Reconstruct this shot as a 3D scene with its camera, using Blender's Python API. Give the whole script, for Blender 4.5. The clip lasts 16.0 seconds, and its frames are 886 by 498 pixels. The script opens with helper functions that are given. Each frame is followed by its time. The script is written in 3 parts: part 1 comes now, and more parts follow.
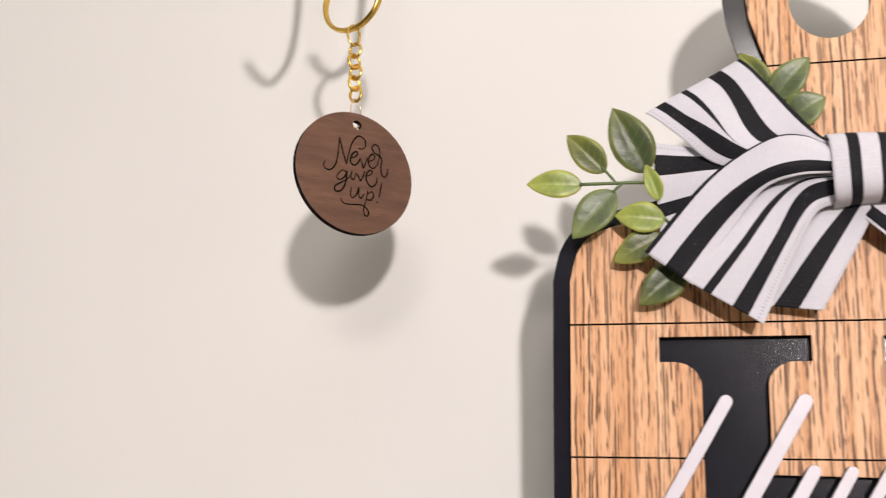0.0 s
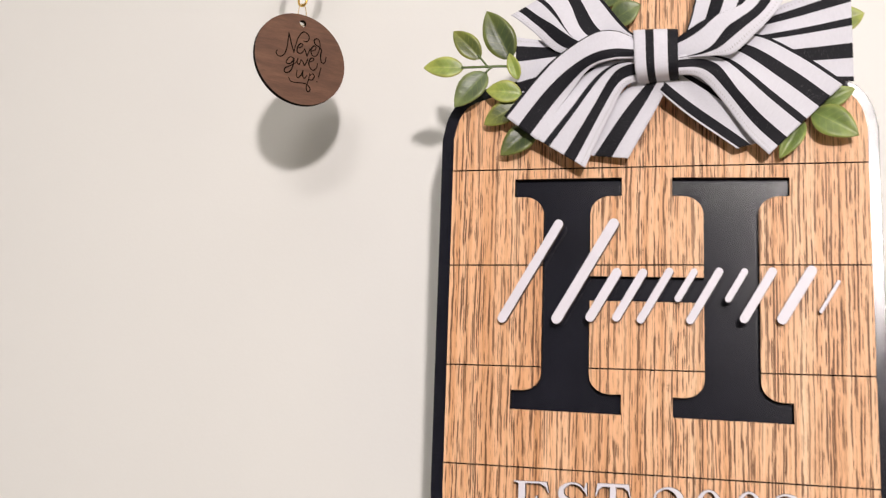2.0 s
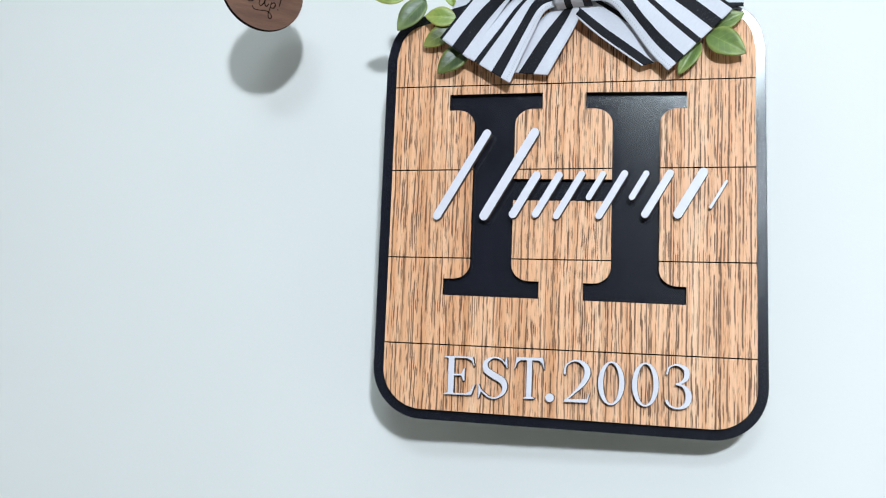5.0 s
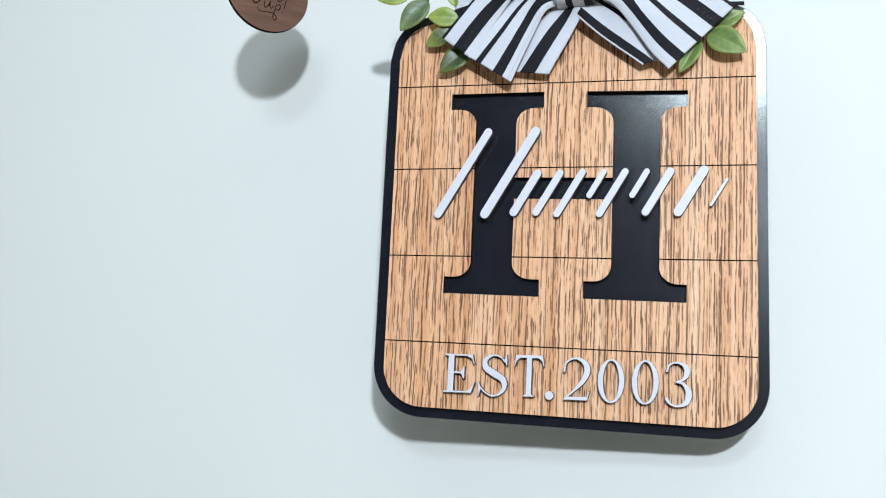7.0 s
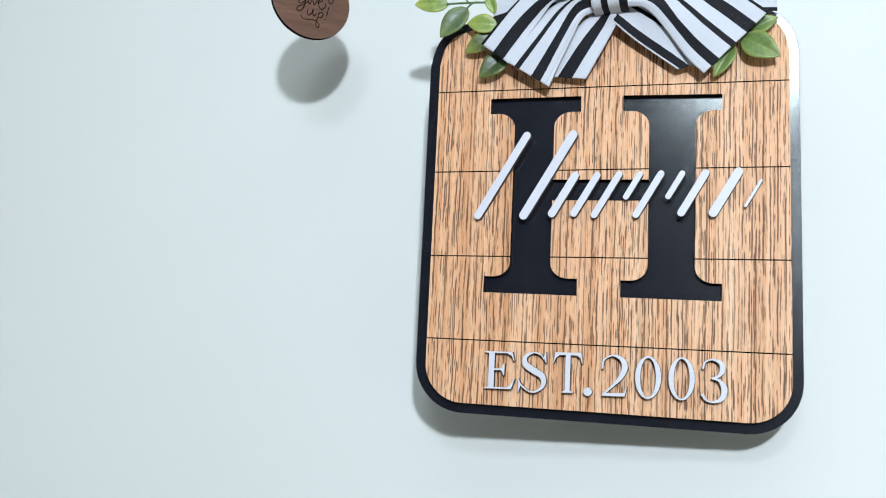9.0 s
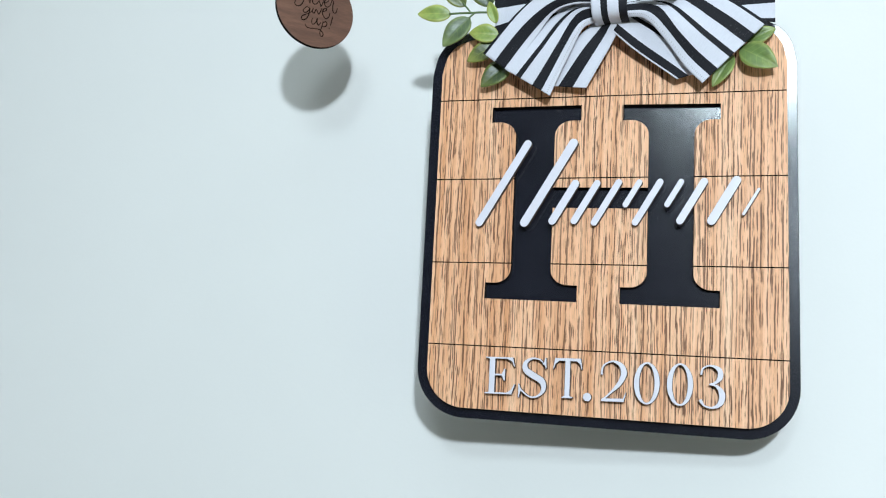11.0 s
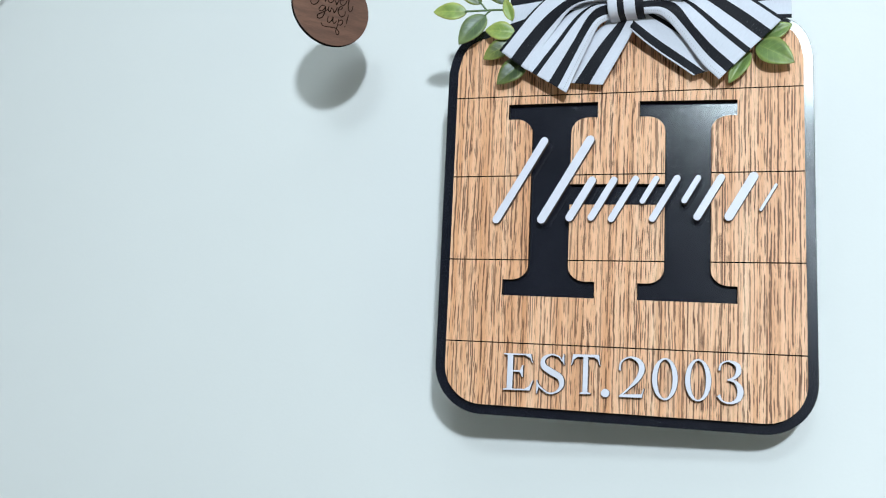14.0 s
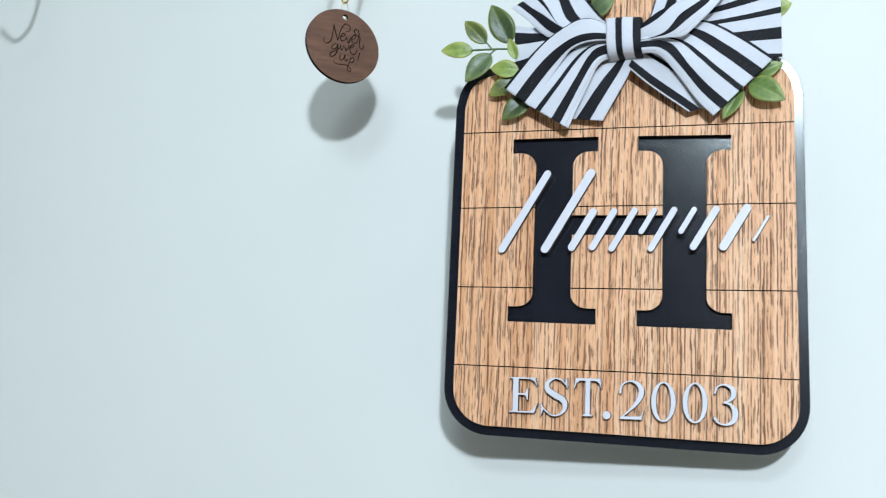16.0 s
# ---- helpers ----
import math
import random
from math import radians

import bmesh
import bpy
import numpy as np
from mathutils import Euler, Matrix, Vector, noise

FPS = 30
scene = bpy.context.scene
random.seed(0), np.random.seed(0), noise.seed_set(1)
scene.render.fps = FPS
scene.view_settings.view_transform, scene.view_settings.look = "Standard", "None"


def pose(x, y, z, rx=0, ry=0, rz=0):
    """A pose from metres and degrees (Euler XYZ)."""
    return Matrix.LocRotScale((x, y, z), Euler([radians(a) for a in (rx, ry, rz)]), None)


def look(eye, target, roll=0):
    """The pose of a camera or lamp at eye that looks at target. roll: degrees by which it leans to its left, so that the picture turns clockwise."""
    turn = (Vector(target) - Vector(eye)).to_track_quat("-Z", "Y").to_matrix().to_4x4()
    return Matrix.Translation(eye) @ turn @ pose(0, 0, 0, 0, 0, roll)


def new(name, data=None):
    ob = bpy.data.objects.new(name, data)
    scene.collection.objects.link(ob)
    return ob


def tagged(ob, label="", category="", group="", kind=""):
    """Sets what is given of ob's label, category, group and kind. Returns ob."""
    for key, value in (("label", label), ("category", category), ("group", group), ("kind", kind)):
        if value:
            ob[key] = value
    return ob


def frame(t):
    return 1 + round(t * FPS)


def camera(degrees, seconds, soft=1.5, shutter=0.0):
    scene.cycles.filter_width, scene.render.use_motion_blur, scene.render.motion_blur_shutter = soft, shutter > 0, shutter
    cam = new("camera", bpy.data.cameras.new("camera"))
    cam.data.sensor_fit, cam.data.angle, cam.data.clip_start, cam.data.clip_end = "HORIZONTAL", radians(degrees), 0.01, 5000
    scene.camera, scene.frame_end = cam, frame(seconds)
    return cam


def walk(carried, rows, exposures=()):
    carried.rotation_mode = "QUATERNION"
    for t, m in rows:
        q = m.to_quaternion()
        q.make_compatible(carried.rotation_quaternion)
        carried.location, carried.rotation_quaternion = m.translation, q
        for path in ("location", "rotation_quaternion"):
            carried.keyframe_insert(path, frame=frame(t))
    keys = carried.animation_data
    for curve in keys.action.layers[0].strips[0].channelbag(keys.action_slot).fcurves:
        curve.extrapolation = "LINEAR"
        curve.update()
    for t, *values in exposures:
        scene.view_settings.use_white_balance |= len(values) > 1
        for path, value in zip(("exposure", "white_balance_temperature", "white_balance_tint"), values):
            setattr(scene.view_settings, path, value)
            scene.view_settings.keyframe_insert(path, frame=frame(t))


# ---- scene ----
cam = camera(43.88, 16.0, soft=1.15, shutter=0.35)
PATH = [
    (0, (0.05179, -0.44083, 1.53551), (-0.40435, 1.46035, 1.95678), 0.98),
    (0.5, (0.07994, -0.48090, 1.53245), (-0.34878, 1.43836, 1.89664), 0.95),
    (1, (0.10456, -0.52577, 1.49941), (-0.34461, 1.38521, 1.88204), 1.86),
    (1.5, (0.11821, -0.54810, 1.49554), (-0.34636, 1.36926, 1.82405), 1.86),
    (2, (0.14065, -0.57699, 1.46469), (-0.34201, 1.33984, 1.76936), 1.96),
    (2.5, (0.15984, -0.58963, 1.45121), (-0.31399, 1.32667, 1.77255), 2.12),
    (3, (0.17176, -0.61693, 1.43801), (-0.30340, 1.30190, 1.74180), 2.08),
    (3.5, (0.17799, -0.64208, 1.44009), (-0.30715, 1.27606, 1.73227), 2.07),
    (4, (0.17796, -0.64819, 1.43208), (-0.29850, 1.27456, 1.70781), 2.14),
    (4.5, (0.18534, -0.64480, 1.42220), (-0.29135, 1.28160, 1.67070), 2.16),
    (7, (0.20368, -0.63631, 1.39680), (-0.30793, 1.27328, 1.69961), 2.70),
    (7.5, (0.19692, -0.63925, 1.39534), (-0.33030, 1.26743, 1.68963), 2.71),
    (8, (0.19860, -0.64843, 1.39766), (-0.33067, 1.25701, 1.69631), 2.68),
    (8.5, (0.20332, -0.66072, 1.39620), (-0.34213, 1.23917, 1.70101), 2.69),
    (9, (0.19796, -0.65739, 1.39317), (-0.35274, 1.24137, 1.69557), 2.75),
    (11.5, (0.20050, -0.66621, 1.39156), (-0.35312, 1.22935, 1.70834), 2.99),
    (12, (0.19576, -0.65125, 1.39117), (-0.35520, 1.24718, 1.69514), 2.78),
    (12.5, (0.19396, -0.64153, 1.39161), (-0.35781, 1.25679, 1.69485), 2.75),
    (13, (0.19522, -0.64308, 1.39129), (-0.35209, 1.25616, 1.69684), 2.69),
    (13.5, (0.19835, -0.66346, 1.38942), (-0.36184, 1.23149, 1.69820), 2.70),
    (14, (0.19404, -0.66954, 1.39064), (-0.36997, 1.22411, 1.70045), 2.76),
    (14.5, (0.19162, -0.67375, 1.38833), (-0.37381, 1.22042, 1.69228), 2.69),
    (15, (0.19018, -0.70000, 1.38777), (-0.39136, 1.18720, 1.70443), 2.85),
    (15.5, (0.18886, -0.70088, 1.38910), (-0.39786, 1.18320, 1.71469), 2.78),
    (16, (0.20091, -0.70353, 1.39579), (-0.37025, 1.18422, 1.72769), 2.60),
]
# The path and the sign are laid out in the sign's own plane; the sign hangs a little askew before the wall.
PIVOT = Vector((0.1, 0.0, 1.6))
LEAN = Vector((0.1133, 1.0, -0.0812)).rotation_difference(Vector((0, 1, 0))).to_matrix().to_4x4()
ASKEW = Matrix.Translation(PIVOT) @ Matrix.Rotation(radians(3.5), 4, "Y") @ LEAN @ Matrix.Translation(-PIVOT)
walk(cam, [(t, ASKEW @ look(eye, target, roll)) for t, eye, target, roll in PATH],
     [(0.0, -0.26, 7250, 22), (1.0, -0.27, 7550, 23), (1.7, -0.26, 7400, 22), (2.5, -0.25, 6700, 15), (3.0, -0.24, 6400, 11), (3.5, -0.24, 5980, 7), (4.0, -0.23, 5810, 6), (7.0, -0.22, 5750, 4.5), (16.0, -0.26, 5620, 2)])

# ---- world and lights ----
world = bpy.data.worlds.new("world")
scene.world = world
world.use_nodes = True
world.node_tree.nodes["Background"].inputs["Color"].default_value = (0.75, 0.85, 1.0, 1)
world.node_tree.nodes["Background"].inputs["Strength"].default_value = 0.3


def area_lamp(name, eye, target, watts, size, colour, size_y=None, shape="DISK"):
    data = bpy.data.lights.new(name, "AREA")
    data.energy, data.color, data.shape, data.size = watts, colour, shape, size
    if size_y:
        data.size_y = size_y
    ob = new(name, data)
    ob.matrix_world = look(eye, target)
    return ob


area_lamp("work_lamp", (0.795, -1.7085, 1.704), (0.1, 0.0, 1.6), 31.5, 0.095, (0.965, 0.985, 1.0))
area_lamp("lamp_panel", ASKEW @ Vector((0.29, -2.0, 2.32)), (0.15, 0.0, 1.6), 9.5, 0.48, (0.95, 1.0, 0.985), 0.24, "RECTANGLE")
# Faint ambient fill added below the ceiling; it stands for no known fixture.
area_lamp("ceiling_fill", (0.7, -1.3, 2.56), (0.7, -1.3, 0.0), 1.0, 0.8, (1.0, 0.99, 0.97), 0.8, "SQUARE")
# Added side fills, cool west and yellow east; neither wall has a window.
area_lamp("side_fill", (-1.78, -1.2, 0.80), (0.0, -0.3, 1.3), 0.6, 1.1, (0.86, 0.93, 1.0), 1.4, "RECTANGLE")
area_lamp("side_fill", (2.18, -1.2, 0.80), (0.2, -0.2, 1.3), 8.0, 1.1, (1.0, 0.96, 0.62), 1.4, "RECTANGLE")


# ---- materials ----
def material(name):
    m = bpy.data.materials.new(name)
    m.use_nodes = True
    nt = m.node_tree
    return m, nt, nt.nodes["Principled BSDF"]


def node(nt, kind, **inputs):
    n = nt.nodes.new(kind)
    for key, value in inputs.items():
        n.inputs[key].default_value = value
    return n


def coords(nt, scale=(1, 1, 1), kind="Object"):
    tc = nt.nodes.new("ShaderNodeTexCoord")
    mp = nt.nodes.new("ShaderNodeMapping")
    mp.inputs["Scale"].default_value = scale
    nt.links.new(tc.outputs[kind], mp.inputs["Vector"])
    return mp.outputs["Vector"]


def noise_tex(nt, vector, scale, detail=3.0, rough=0.5):
    n = node(nt, "ShaderNodeTexNoise", Scale=scale, Detail=detail, Roughness=rough)
    nt.links.new(vector, n.inputs["Vector"])
    return n.outputs["Fac"]


def ramp(nt, fac, stops):
    r = nt.nodes.new("ShaderNodeValToRGB")
    e = r.color_ramp.elements
    while len(e) < len(stops):
        e.new(0.5)
    for el, (pos, col) in zip(e, stops):
        el.position = pos
        el.color = (*col, 1) if len(col) == 3 else (col[0], col[0], col[0], 1)
    nt.links.new(fac, r.inputs["Fac"])
    return r.outputs["Color"]


def mix(nt, fac, a, b, blend="MIX"):
    m = nt.nodes.new("ShaderNodeMix")
    m.data_type, m.blend_type = "RGBA", blend
    for sock, v in ((m.inputs[0], fac), (m.inputs[6], a), (m.inputs[7], b)):
        if isinstance(v, (int, float)):
            sock.default_value = v
        elif isinstance(v, tuple):
            sock.default_value = (*v, 1)
        else:
            nt.links.new(v, sock)
    return m.outputs[2]


def bump(nt, p, height, strength, distance):
    b = node(nt, "ShaderNodeBump", Strength=strength, Distance=distance)
    nt.links.new(height, b.inputs["Height"])
    nt.links.new(b.outputs["Normal"], p.inputs["Normal"])


def plain(name, colour, rough=0.5, metal=0.0, vary=0.12, scale=90.0, bump_scale=700.0, bump_mm=0.05, strength=0.3):
    m, nt, p = material(name)
    v = coords(nt)
    big = noise_tex(nt, v, scale, 4)
    dark = tuple(c * (1 - vary) for c in colour)
    light = tuple(min(1, c * (1 + vary)) for c in colour)
    nt.links.new(ramp(nt, big, [(0.3, dark), (0.7, light)]), p.inputs["Base Color"])
    p.inputs["Roughness"].default_value, p.inputs["Metallic"].default_value = rough, metal
    bump(nt, p, noise_tex(nt, v, bump_scale, 2), strength, bump_mm / 1000)
    return m


def wall_paint(name, colour):
    m, nt, p = material(name)
    v = coords(nt)
    nt.links.new(ramp(nt, noise_tex(nt, v, 3.0, 5), [(0.3, tuple(c * 0.975 for c in colour)), (0.7, colour)]), p.inputs["Base Color"])
    p.inputs["Roughness"].default_value = 0.6
    bump(nt, p, noise_tex(nt, v, 420.0, 3), 0.12, 0.0004)
    return m


def oak_wood():
    m, nt, p = material("oak_veneer")
    bend = noise_tex(nt, coords(nt, (60, 1, 22)), 1.0, 4, 0.62)
    tc = nt.nodes.new("ShaderNodeTexCoord")
    sep = nt.nodes.new("ShaderNodeSeparateXYZ")
    nt.links.new(tc.outputs["Object"], sep.inputs[0])
    sway = nt.nodes.new("ShaderNodeMath")
    sway.operation = "MULTIPLY_ADD"
    sway.inputs[1].default_value = 0.0030
    nt.links.new(bend, sway.inputs[0])
    nt.links.new(sep.outputs["X"], sway.inputs[2])
    com = nt.nodes.new("ShaderNodeCombineXYZ")
    nt.links.new(sway.outputs[0], com.inputs["X"])
    nt.links.new(sep.outputs["Z"], com.inputs["Z"])

    def stretched(sx, sz, detail, rough=0.5):
        mp = nt.nodes.new("ShaderNodeMapping")
        mp.inputs["Scale"].default_value = (sx, 1, sz)
        nt.links.new(com.outputs[0], mp.inputs["Vector"])
        return noise_tex(nt, mp.outputs["Vector"], 1.0, detail, rough)

    def math_node(op, x, y=None, z=None):
        n = nt.nodes.new("ShaderNodeMath")
        n.operation = op
        for sock, value in zip(n.inputs, (x, y, z)):
            if isinstance(value, (int, float)):
                sock.default_value = value
            elif value is not None:
                nt.links.new(value, sock)
        return n.outputs[0]

    def pores(pitch, half, freq, low, high, seed):
        """Dark pore lines side by side, each broken into strokes along the grain; lengths in metres."""
        u = math_node("ADD", math_node("DIVIDE", sway.outputs[0], pitch), seed * 13.7)
        row = math_node("FLOOR", u)
        rnd = nt.nodes.new("ShaderNodeTexWhiteNoise")
        rnd.noise_dimensions = "1D"
        nt.links.new(row, rnd.inputs["W"])
        at = nt.nodes.new("ShaderNodeCombineXYZ")
        nt.links.new(math_node("MULTIPLY", row, 7.31), at.inputs["X"])
        nt.links.new(math_node("MULTIPLY", sep.outputs["Z"], freq), at.inputs["Y"])
        at.inputs["Z"].default_value = seed * 3.3
        gate = ramp(nt, noise_tex(nt, at.outputs[0], 1.0, 2.0, 0.55), [(low, (0.0,)), (high, (1.0,))])
        off = math_node("ABSOLUTE", math_node("SUBTRACT", math_node("FRACT", u), math_node("MULTIPLY_ADD", rnd.outputs["Value"], 0.5, 0.25)))
        far = math_node("DIVIDE", math_node("MULTIPLY", off, pitch), math_node("MULTIPLY_ADD", gate, half * 0.6, half * 0.4))
        line = ramp(nt, far, [(0.55, (1.0,)), (1.0, (0.0,))])
        return mix(nt, 1.0, line, gate, "MULTIPLY")

    tone = ramp(nt, stretched(150, 3, 3), [(0.30, (0.70, 0.350, 0.168)), (0.5, (0.86, 0.500, 0.290)), (0.72, (0.91, 0.612, 0.400))])
    fine = ramp(nt, stretched(2600, 70, 3), [(0.35, (0.86, 0.78, 0.70)), (0.6, (1.0, 1.0, 1.0))])
    base = mix(nt, 0.6, tone, fine, "MULTIPLY")
    soft = ramp(nt, stretched(330, 5, 3, 0.6), [(0.53, (0.0,)), (0.70, (0.45,))])
    base = mix(nt, soft, base, (0.50, 0.235, 0.090))
    strong = mix(nt, 1.0, pores(0.0040, 0.00056, 44, 0.41, 0.53, 1.0), pores(0.0029, 0.00046, 60, 0.45, 0.56, 2.0), "LIGHTEN")
    thin = mix(nt, 1.0, pores(0.0019, 0.00034, 70, 0.48, 0.60, 3.0), mix(nt, 1.0, pores(0.0011, 0.00020, 110, 0.48, 0.62, 4.0), (0.55, 0.55, 0.55), "MULTIPLY"), "LIGHTEN")
    both = mix(nt, 1.0, strong, thin, "LIGHTEN")
    dense = ramp(nt, stretched(60, 7, 2), [(0.32, (0.50,)), (0.52, (0.95,))])
    amount = mix(nt, 1.0, both, dense, "MULTIPLY")
    colour = mix(nt, amount, base, (0.140, 0.060, 0.028))
    nt.links.new(colour, p.inputs["Base Color"])
    p.inputs["Roughness"].default_value = 0.46
    p.inputs["Specular IOR Level"].default_value = 0.28
    inv = nt.nodes.new("ShaderNodeInvert")
    nt.links.new(amount, inv.inputs["Color"])
    bump(nt, p, inv.outputs[0], 0.35, 0.0003)
    return m


def walnut_wood():
    m, nt, p = material("walnut")
    warp = noise_tex(nt, coords(nt, (40, 40, 130)), 1.0, 3)
    v = coords(nt, (30, 30, 210))
    add = nt.nodes.new("ShaderNodeVectorMath")
    add.operation = "MULTIPLY_ADD"
    add.inputs[1].default_value = (2.0, 2.0, 2.0)
    nt.links.new(warp, add.inputs[0])
    nt.links.new(v, add.inputs[2])
    grain = ramp(nt, noise_tex(nt, add.outputs[0], 1.0, 4), [(0.3, (0.096, 0.042, 0.025)), (0.55, (0.142, 0.065, 0.038)), (0.75, (0.180, 0.086, 0.050))])
    fine = ramp(nt, noise_tex(nt, coords(nt, (250, 250, 2600)), 1.0, 2), [(0.35, (0.75,)), (0.6, (1.0,))])
    nt.links.new(mix(nt, 0.6, grain, fine, "MULTIPLY"), p.inputs["Base Color"])
    p.inputs["Roughness"].default_value = 0.5
    bump(nt, p, noise_tex(nt, coords(nt, (200, 200, 2200)), 1.0, 2), 0.25, 0.0001)
    return m


def leaf_green(name, body, edge):
    m, nt, p = material(name)
    at = nt.nodes.new("ShaderNodeAttribute")
    at.attribute_name = "leaf_uv"
    sep = nt.nodes.new("ShaderNodeSeparateXYZ")
    nt.links.new(at.outputs["Vector"], sep.inputs[0])
    rim = ramp(nt, sep.outputs["Y"], [(0.62, (0.0,)), (1.0, (1.0,))])
    tipf = ramp(nt, sep.outputs["X"], [(0.55, (0.0,)), (1.0, (0.8,))])
    fresh = mix(nt, 1.0, rim, tipf, "LIGHTEN")
    blot = ramp(nt, noise_tex(nt, coords(nt), 160.0, 4), [(0.3, (0.72,)), (0.7, (1.15,))])
    col = mix(nt, fresh, body, edge)
    rib = ramp(nt, sep.outputs["Y"], [(0.0, (1.0,)), (0.07, (0.0,))])
    col = mix(nt, mix(nt, 1.0, rib, (0.5, 0.5, 0.5), "MULTIPLY"), col, edge)
    slant = nt.nodes.new("ShaderNodeMath")
    slant.operation = "MULTIPLY_ADD"
    slant.inputs[1].default_value = -0.22
    nt.links.new(sep.outputs["Y"], slant.inputs[0])
    nt.links.new(sep.outputs["X"], slant.inputs[2])
    ridge = nt.nodes.new("ShaderNodeMath")
    ridge.operation = "PINGPONG"
    ridge.inputs[1].default_value = 0.075
    nt.links.new(slant.outputs[0], ridge.inputs[0])
    veins = ramp(nt, ridge.outputs[0], [(0.0, (0.55,)), (0.009, (0.0,))])
    col = mix(nt, veins, col, edge)
    nt.links.new(mix(nt, 1.0, col, blot, "MULTIPLY"), p.inputs["Base Color"])
    p.inputs["Roughness"].default_value = 0.40
    p.inputs["Subsurface Weight"].default_value = 0.08
    p.inputs["Subsurface Radius"].default_value = (0.001, 0.002, 0.0005)
    bump(nt, p, noise_tex(nt, coords(nt), 300.0, 3, 0.5), 0.35, 0.0006)
    return m


def ribbon_cloth(name, colour, rough):
    m, nt, p = material(name)
    at = nt.nodes.new("ShaderNodeAttribute")
    at.attribute_name = "weave"
    mp = nt.nodes.new("ShaderNodeMapping")
    mp.inputs["Scale"].default_value = (1400, 350, 1)
    nt.links.new(at.outputs["Vector"], mp.inputs["Vector"])
    sep = nt.nodes.new("ShaderNodeSeparateXYZ")
    nt.links.new(at.outputs["Vector"], sep.inputs[0])
    rib = nt.nodes.new("ShaderNodeMath")
    rib.operation = "SINE"
    mul = nt.nodes.new("ShaderNodeMath")
    mul.operation = "MULTIPLY"
    mul.inputs[1].default_value = 6283.0 / 0.75
    nt.links.new(sep.outputs["X"], mul.inputs[0])
    nt.links.new(mul.outputs[0], rib.inputs[0])
    thread = noise_tex(nt, mp.outputs["Vector"], 1.0, 2)
    col = ramp(nt, thread, [(0.3, tuple(c * 0.93 for c in colour)), (0.7, colour)])
    if max(colour) < 0.1:
        worn = nt.nodes.new("ShaderNodeMapping")
        worn.inputs["Scale"].default_value = (2600, 420, 1)
        nt.links.new(at.outputs["Vector"], worn.inputs["Vector"])
        patch = ramp(nt, noise_tex(nt, at.outputs["Vector"], 130.0, 2), [(0.45, (0.15,)), (0.68, (1.0,))])
        frayed = ramp(nt, noise_tex(nt, worn.outputs["Vector"], 1.0, 2), [(0.60, (0.0,)), (0.74, (0.5,))])
        col = mix(nt, mix(nt, 1.0, patch, frayed, "MULTIPLY"), col, (0.16, 0.16, 0.17))
    nt.links.new(col, p.inputs["Base Color"])
    p.inputs["Roughness"].default_value = rough
    p.inputs["Specular IOR Level"].default_value = 0.25
    bump(nt, p, rib.outputs[0], 0.16, 0.00016)
    return m


def black_paint():
    m, nt, p = material("satin_black_paint")
    v = coords(nt)
    nt.links.new(ramp(nt, noise_tex(nt, v, 60.0, 4), [(0.3, (0.0085, 0.0088, 0.0145)), (0.7, (0.0125, 0.0130, 0.0205))]), p.inputs["Base Color"])
    nt.links.new(ramp(nt, noise_tex(nt, v, 40.0, 3), [(0.3, (0.06,)), (0.7, (0.10,))]), p.inputs["Roughness"])
    p.inputs["Specular IOR Level"].default_value = 0.75
    bump(nt, p, noise_tex(nt, v, 1300.0, 2, 0.6), 0.30, 0.00008)
    p.inputs["Coat Weight"].default_value, p.inputs["Coat Roughness"].default_value = 0.85, 0.16
    p.inputs["Coat IOR"].default_value = 1.6
    flakes = node(nt, "ShaderNodeBump", Strength=0.62, Distance=0.00008)
    nt.links.new(noise_tex(nt, v, 1500.0, 2, 0.6), flakes.inputs["Height"])
    nt.links.new(flakes.outputs["Normal"], p.inputs["Coat Normal"])
    return m


WALL = wall_paint("warm_white_wall_paint", (0.80, 0.80, 0.775))
# Unseen wall toned dark so the sign's black paint mirrors a dark room.
DIM = wall_paint("dark_unseen_wall", (0.055, 0.06, 0.07))
CEIL = wall_paint("ceiling_paint", (0.82, 0.82, 0.80))
FLOOR = plain("floor_boards", (0.21, 0.18, 0.15), 0.5, vary=0.2, scale=6)
OAK, WALNUT, BLACK = oak_wood(), walnut_wood(), black_paint()
WHITE = plain("white_lettering_paint", (0.68, 0.66, 0.725), 0.45, vary=0.03, bump_mm=0.04)
BURN = plain("laser_burn", (0.006, 0.004, 0.003), 0.9, vary=0.3)
BURN.node_tree.nodes["Principled BSDF"].inputs["Specular IOR Level"].default_value = 0.08
CUT = plain("scorched_cut_edge", (0.085, 0.062, 0.055), 0.85, vary=0.3, scale=300)
GOLD = plain("gold_plate", (0.80, 0.53, 0.13), 0.20, 1.0, vary=0.08, bump_mm=0.01)
PALE_GOLD = plain("pale_gold_wire", (0.86, 0.68, 0.42), 0.22, 1.0, vary=0.06, bump_mm=0.01)
STEEL = plain("brushed_steel", (0.55, 0.55, 0.56), 0.35, 1.0, vary=0.06)
RIB_W = ribbon_cloth("white_ribbon_weave", (0.67, 0.67, 0.735), 0.75)
RIB_B = ribbon_cloth("black_ribbon_weave", (0.0075, 0.0075, 0.0115), 0.7)
STITCH = plain("grey_stitch_thread", (0.42, 0.42, 0.43), 0.8)
LEAF_DARK = leaf_green("leaf_dark", (0.048, 0.074, 0.026), (0.17, 0.20, 0.045))
LEAF_MID = leaf_green("leaf_mid", (0.090, 0.116, 0.030), (0.30, 0.32, 0.07))
LEAF_PALE = leaf_green("leaf_pale", (0.098, 0.138, 0.062), (0.22, 0.27, 0.090))
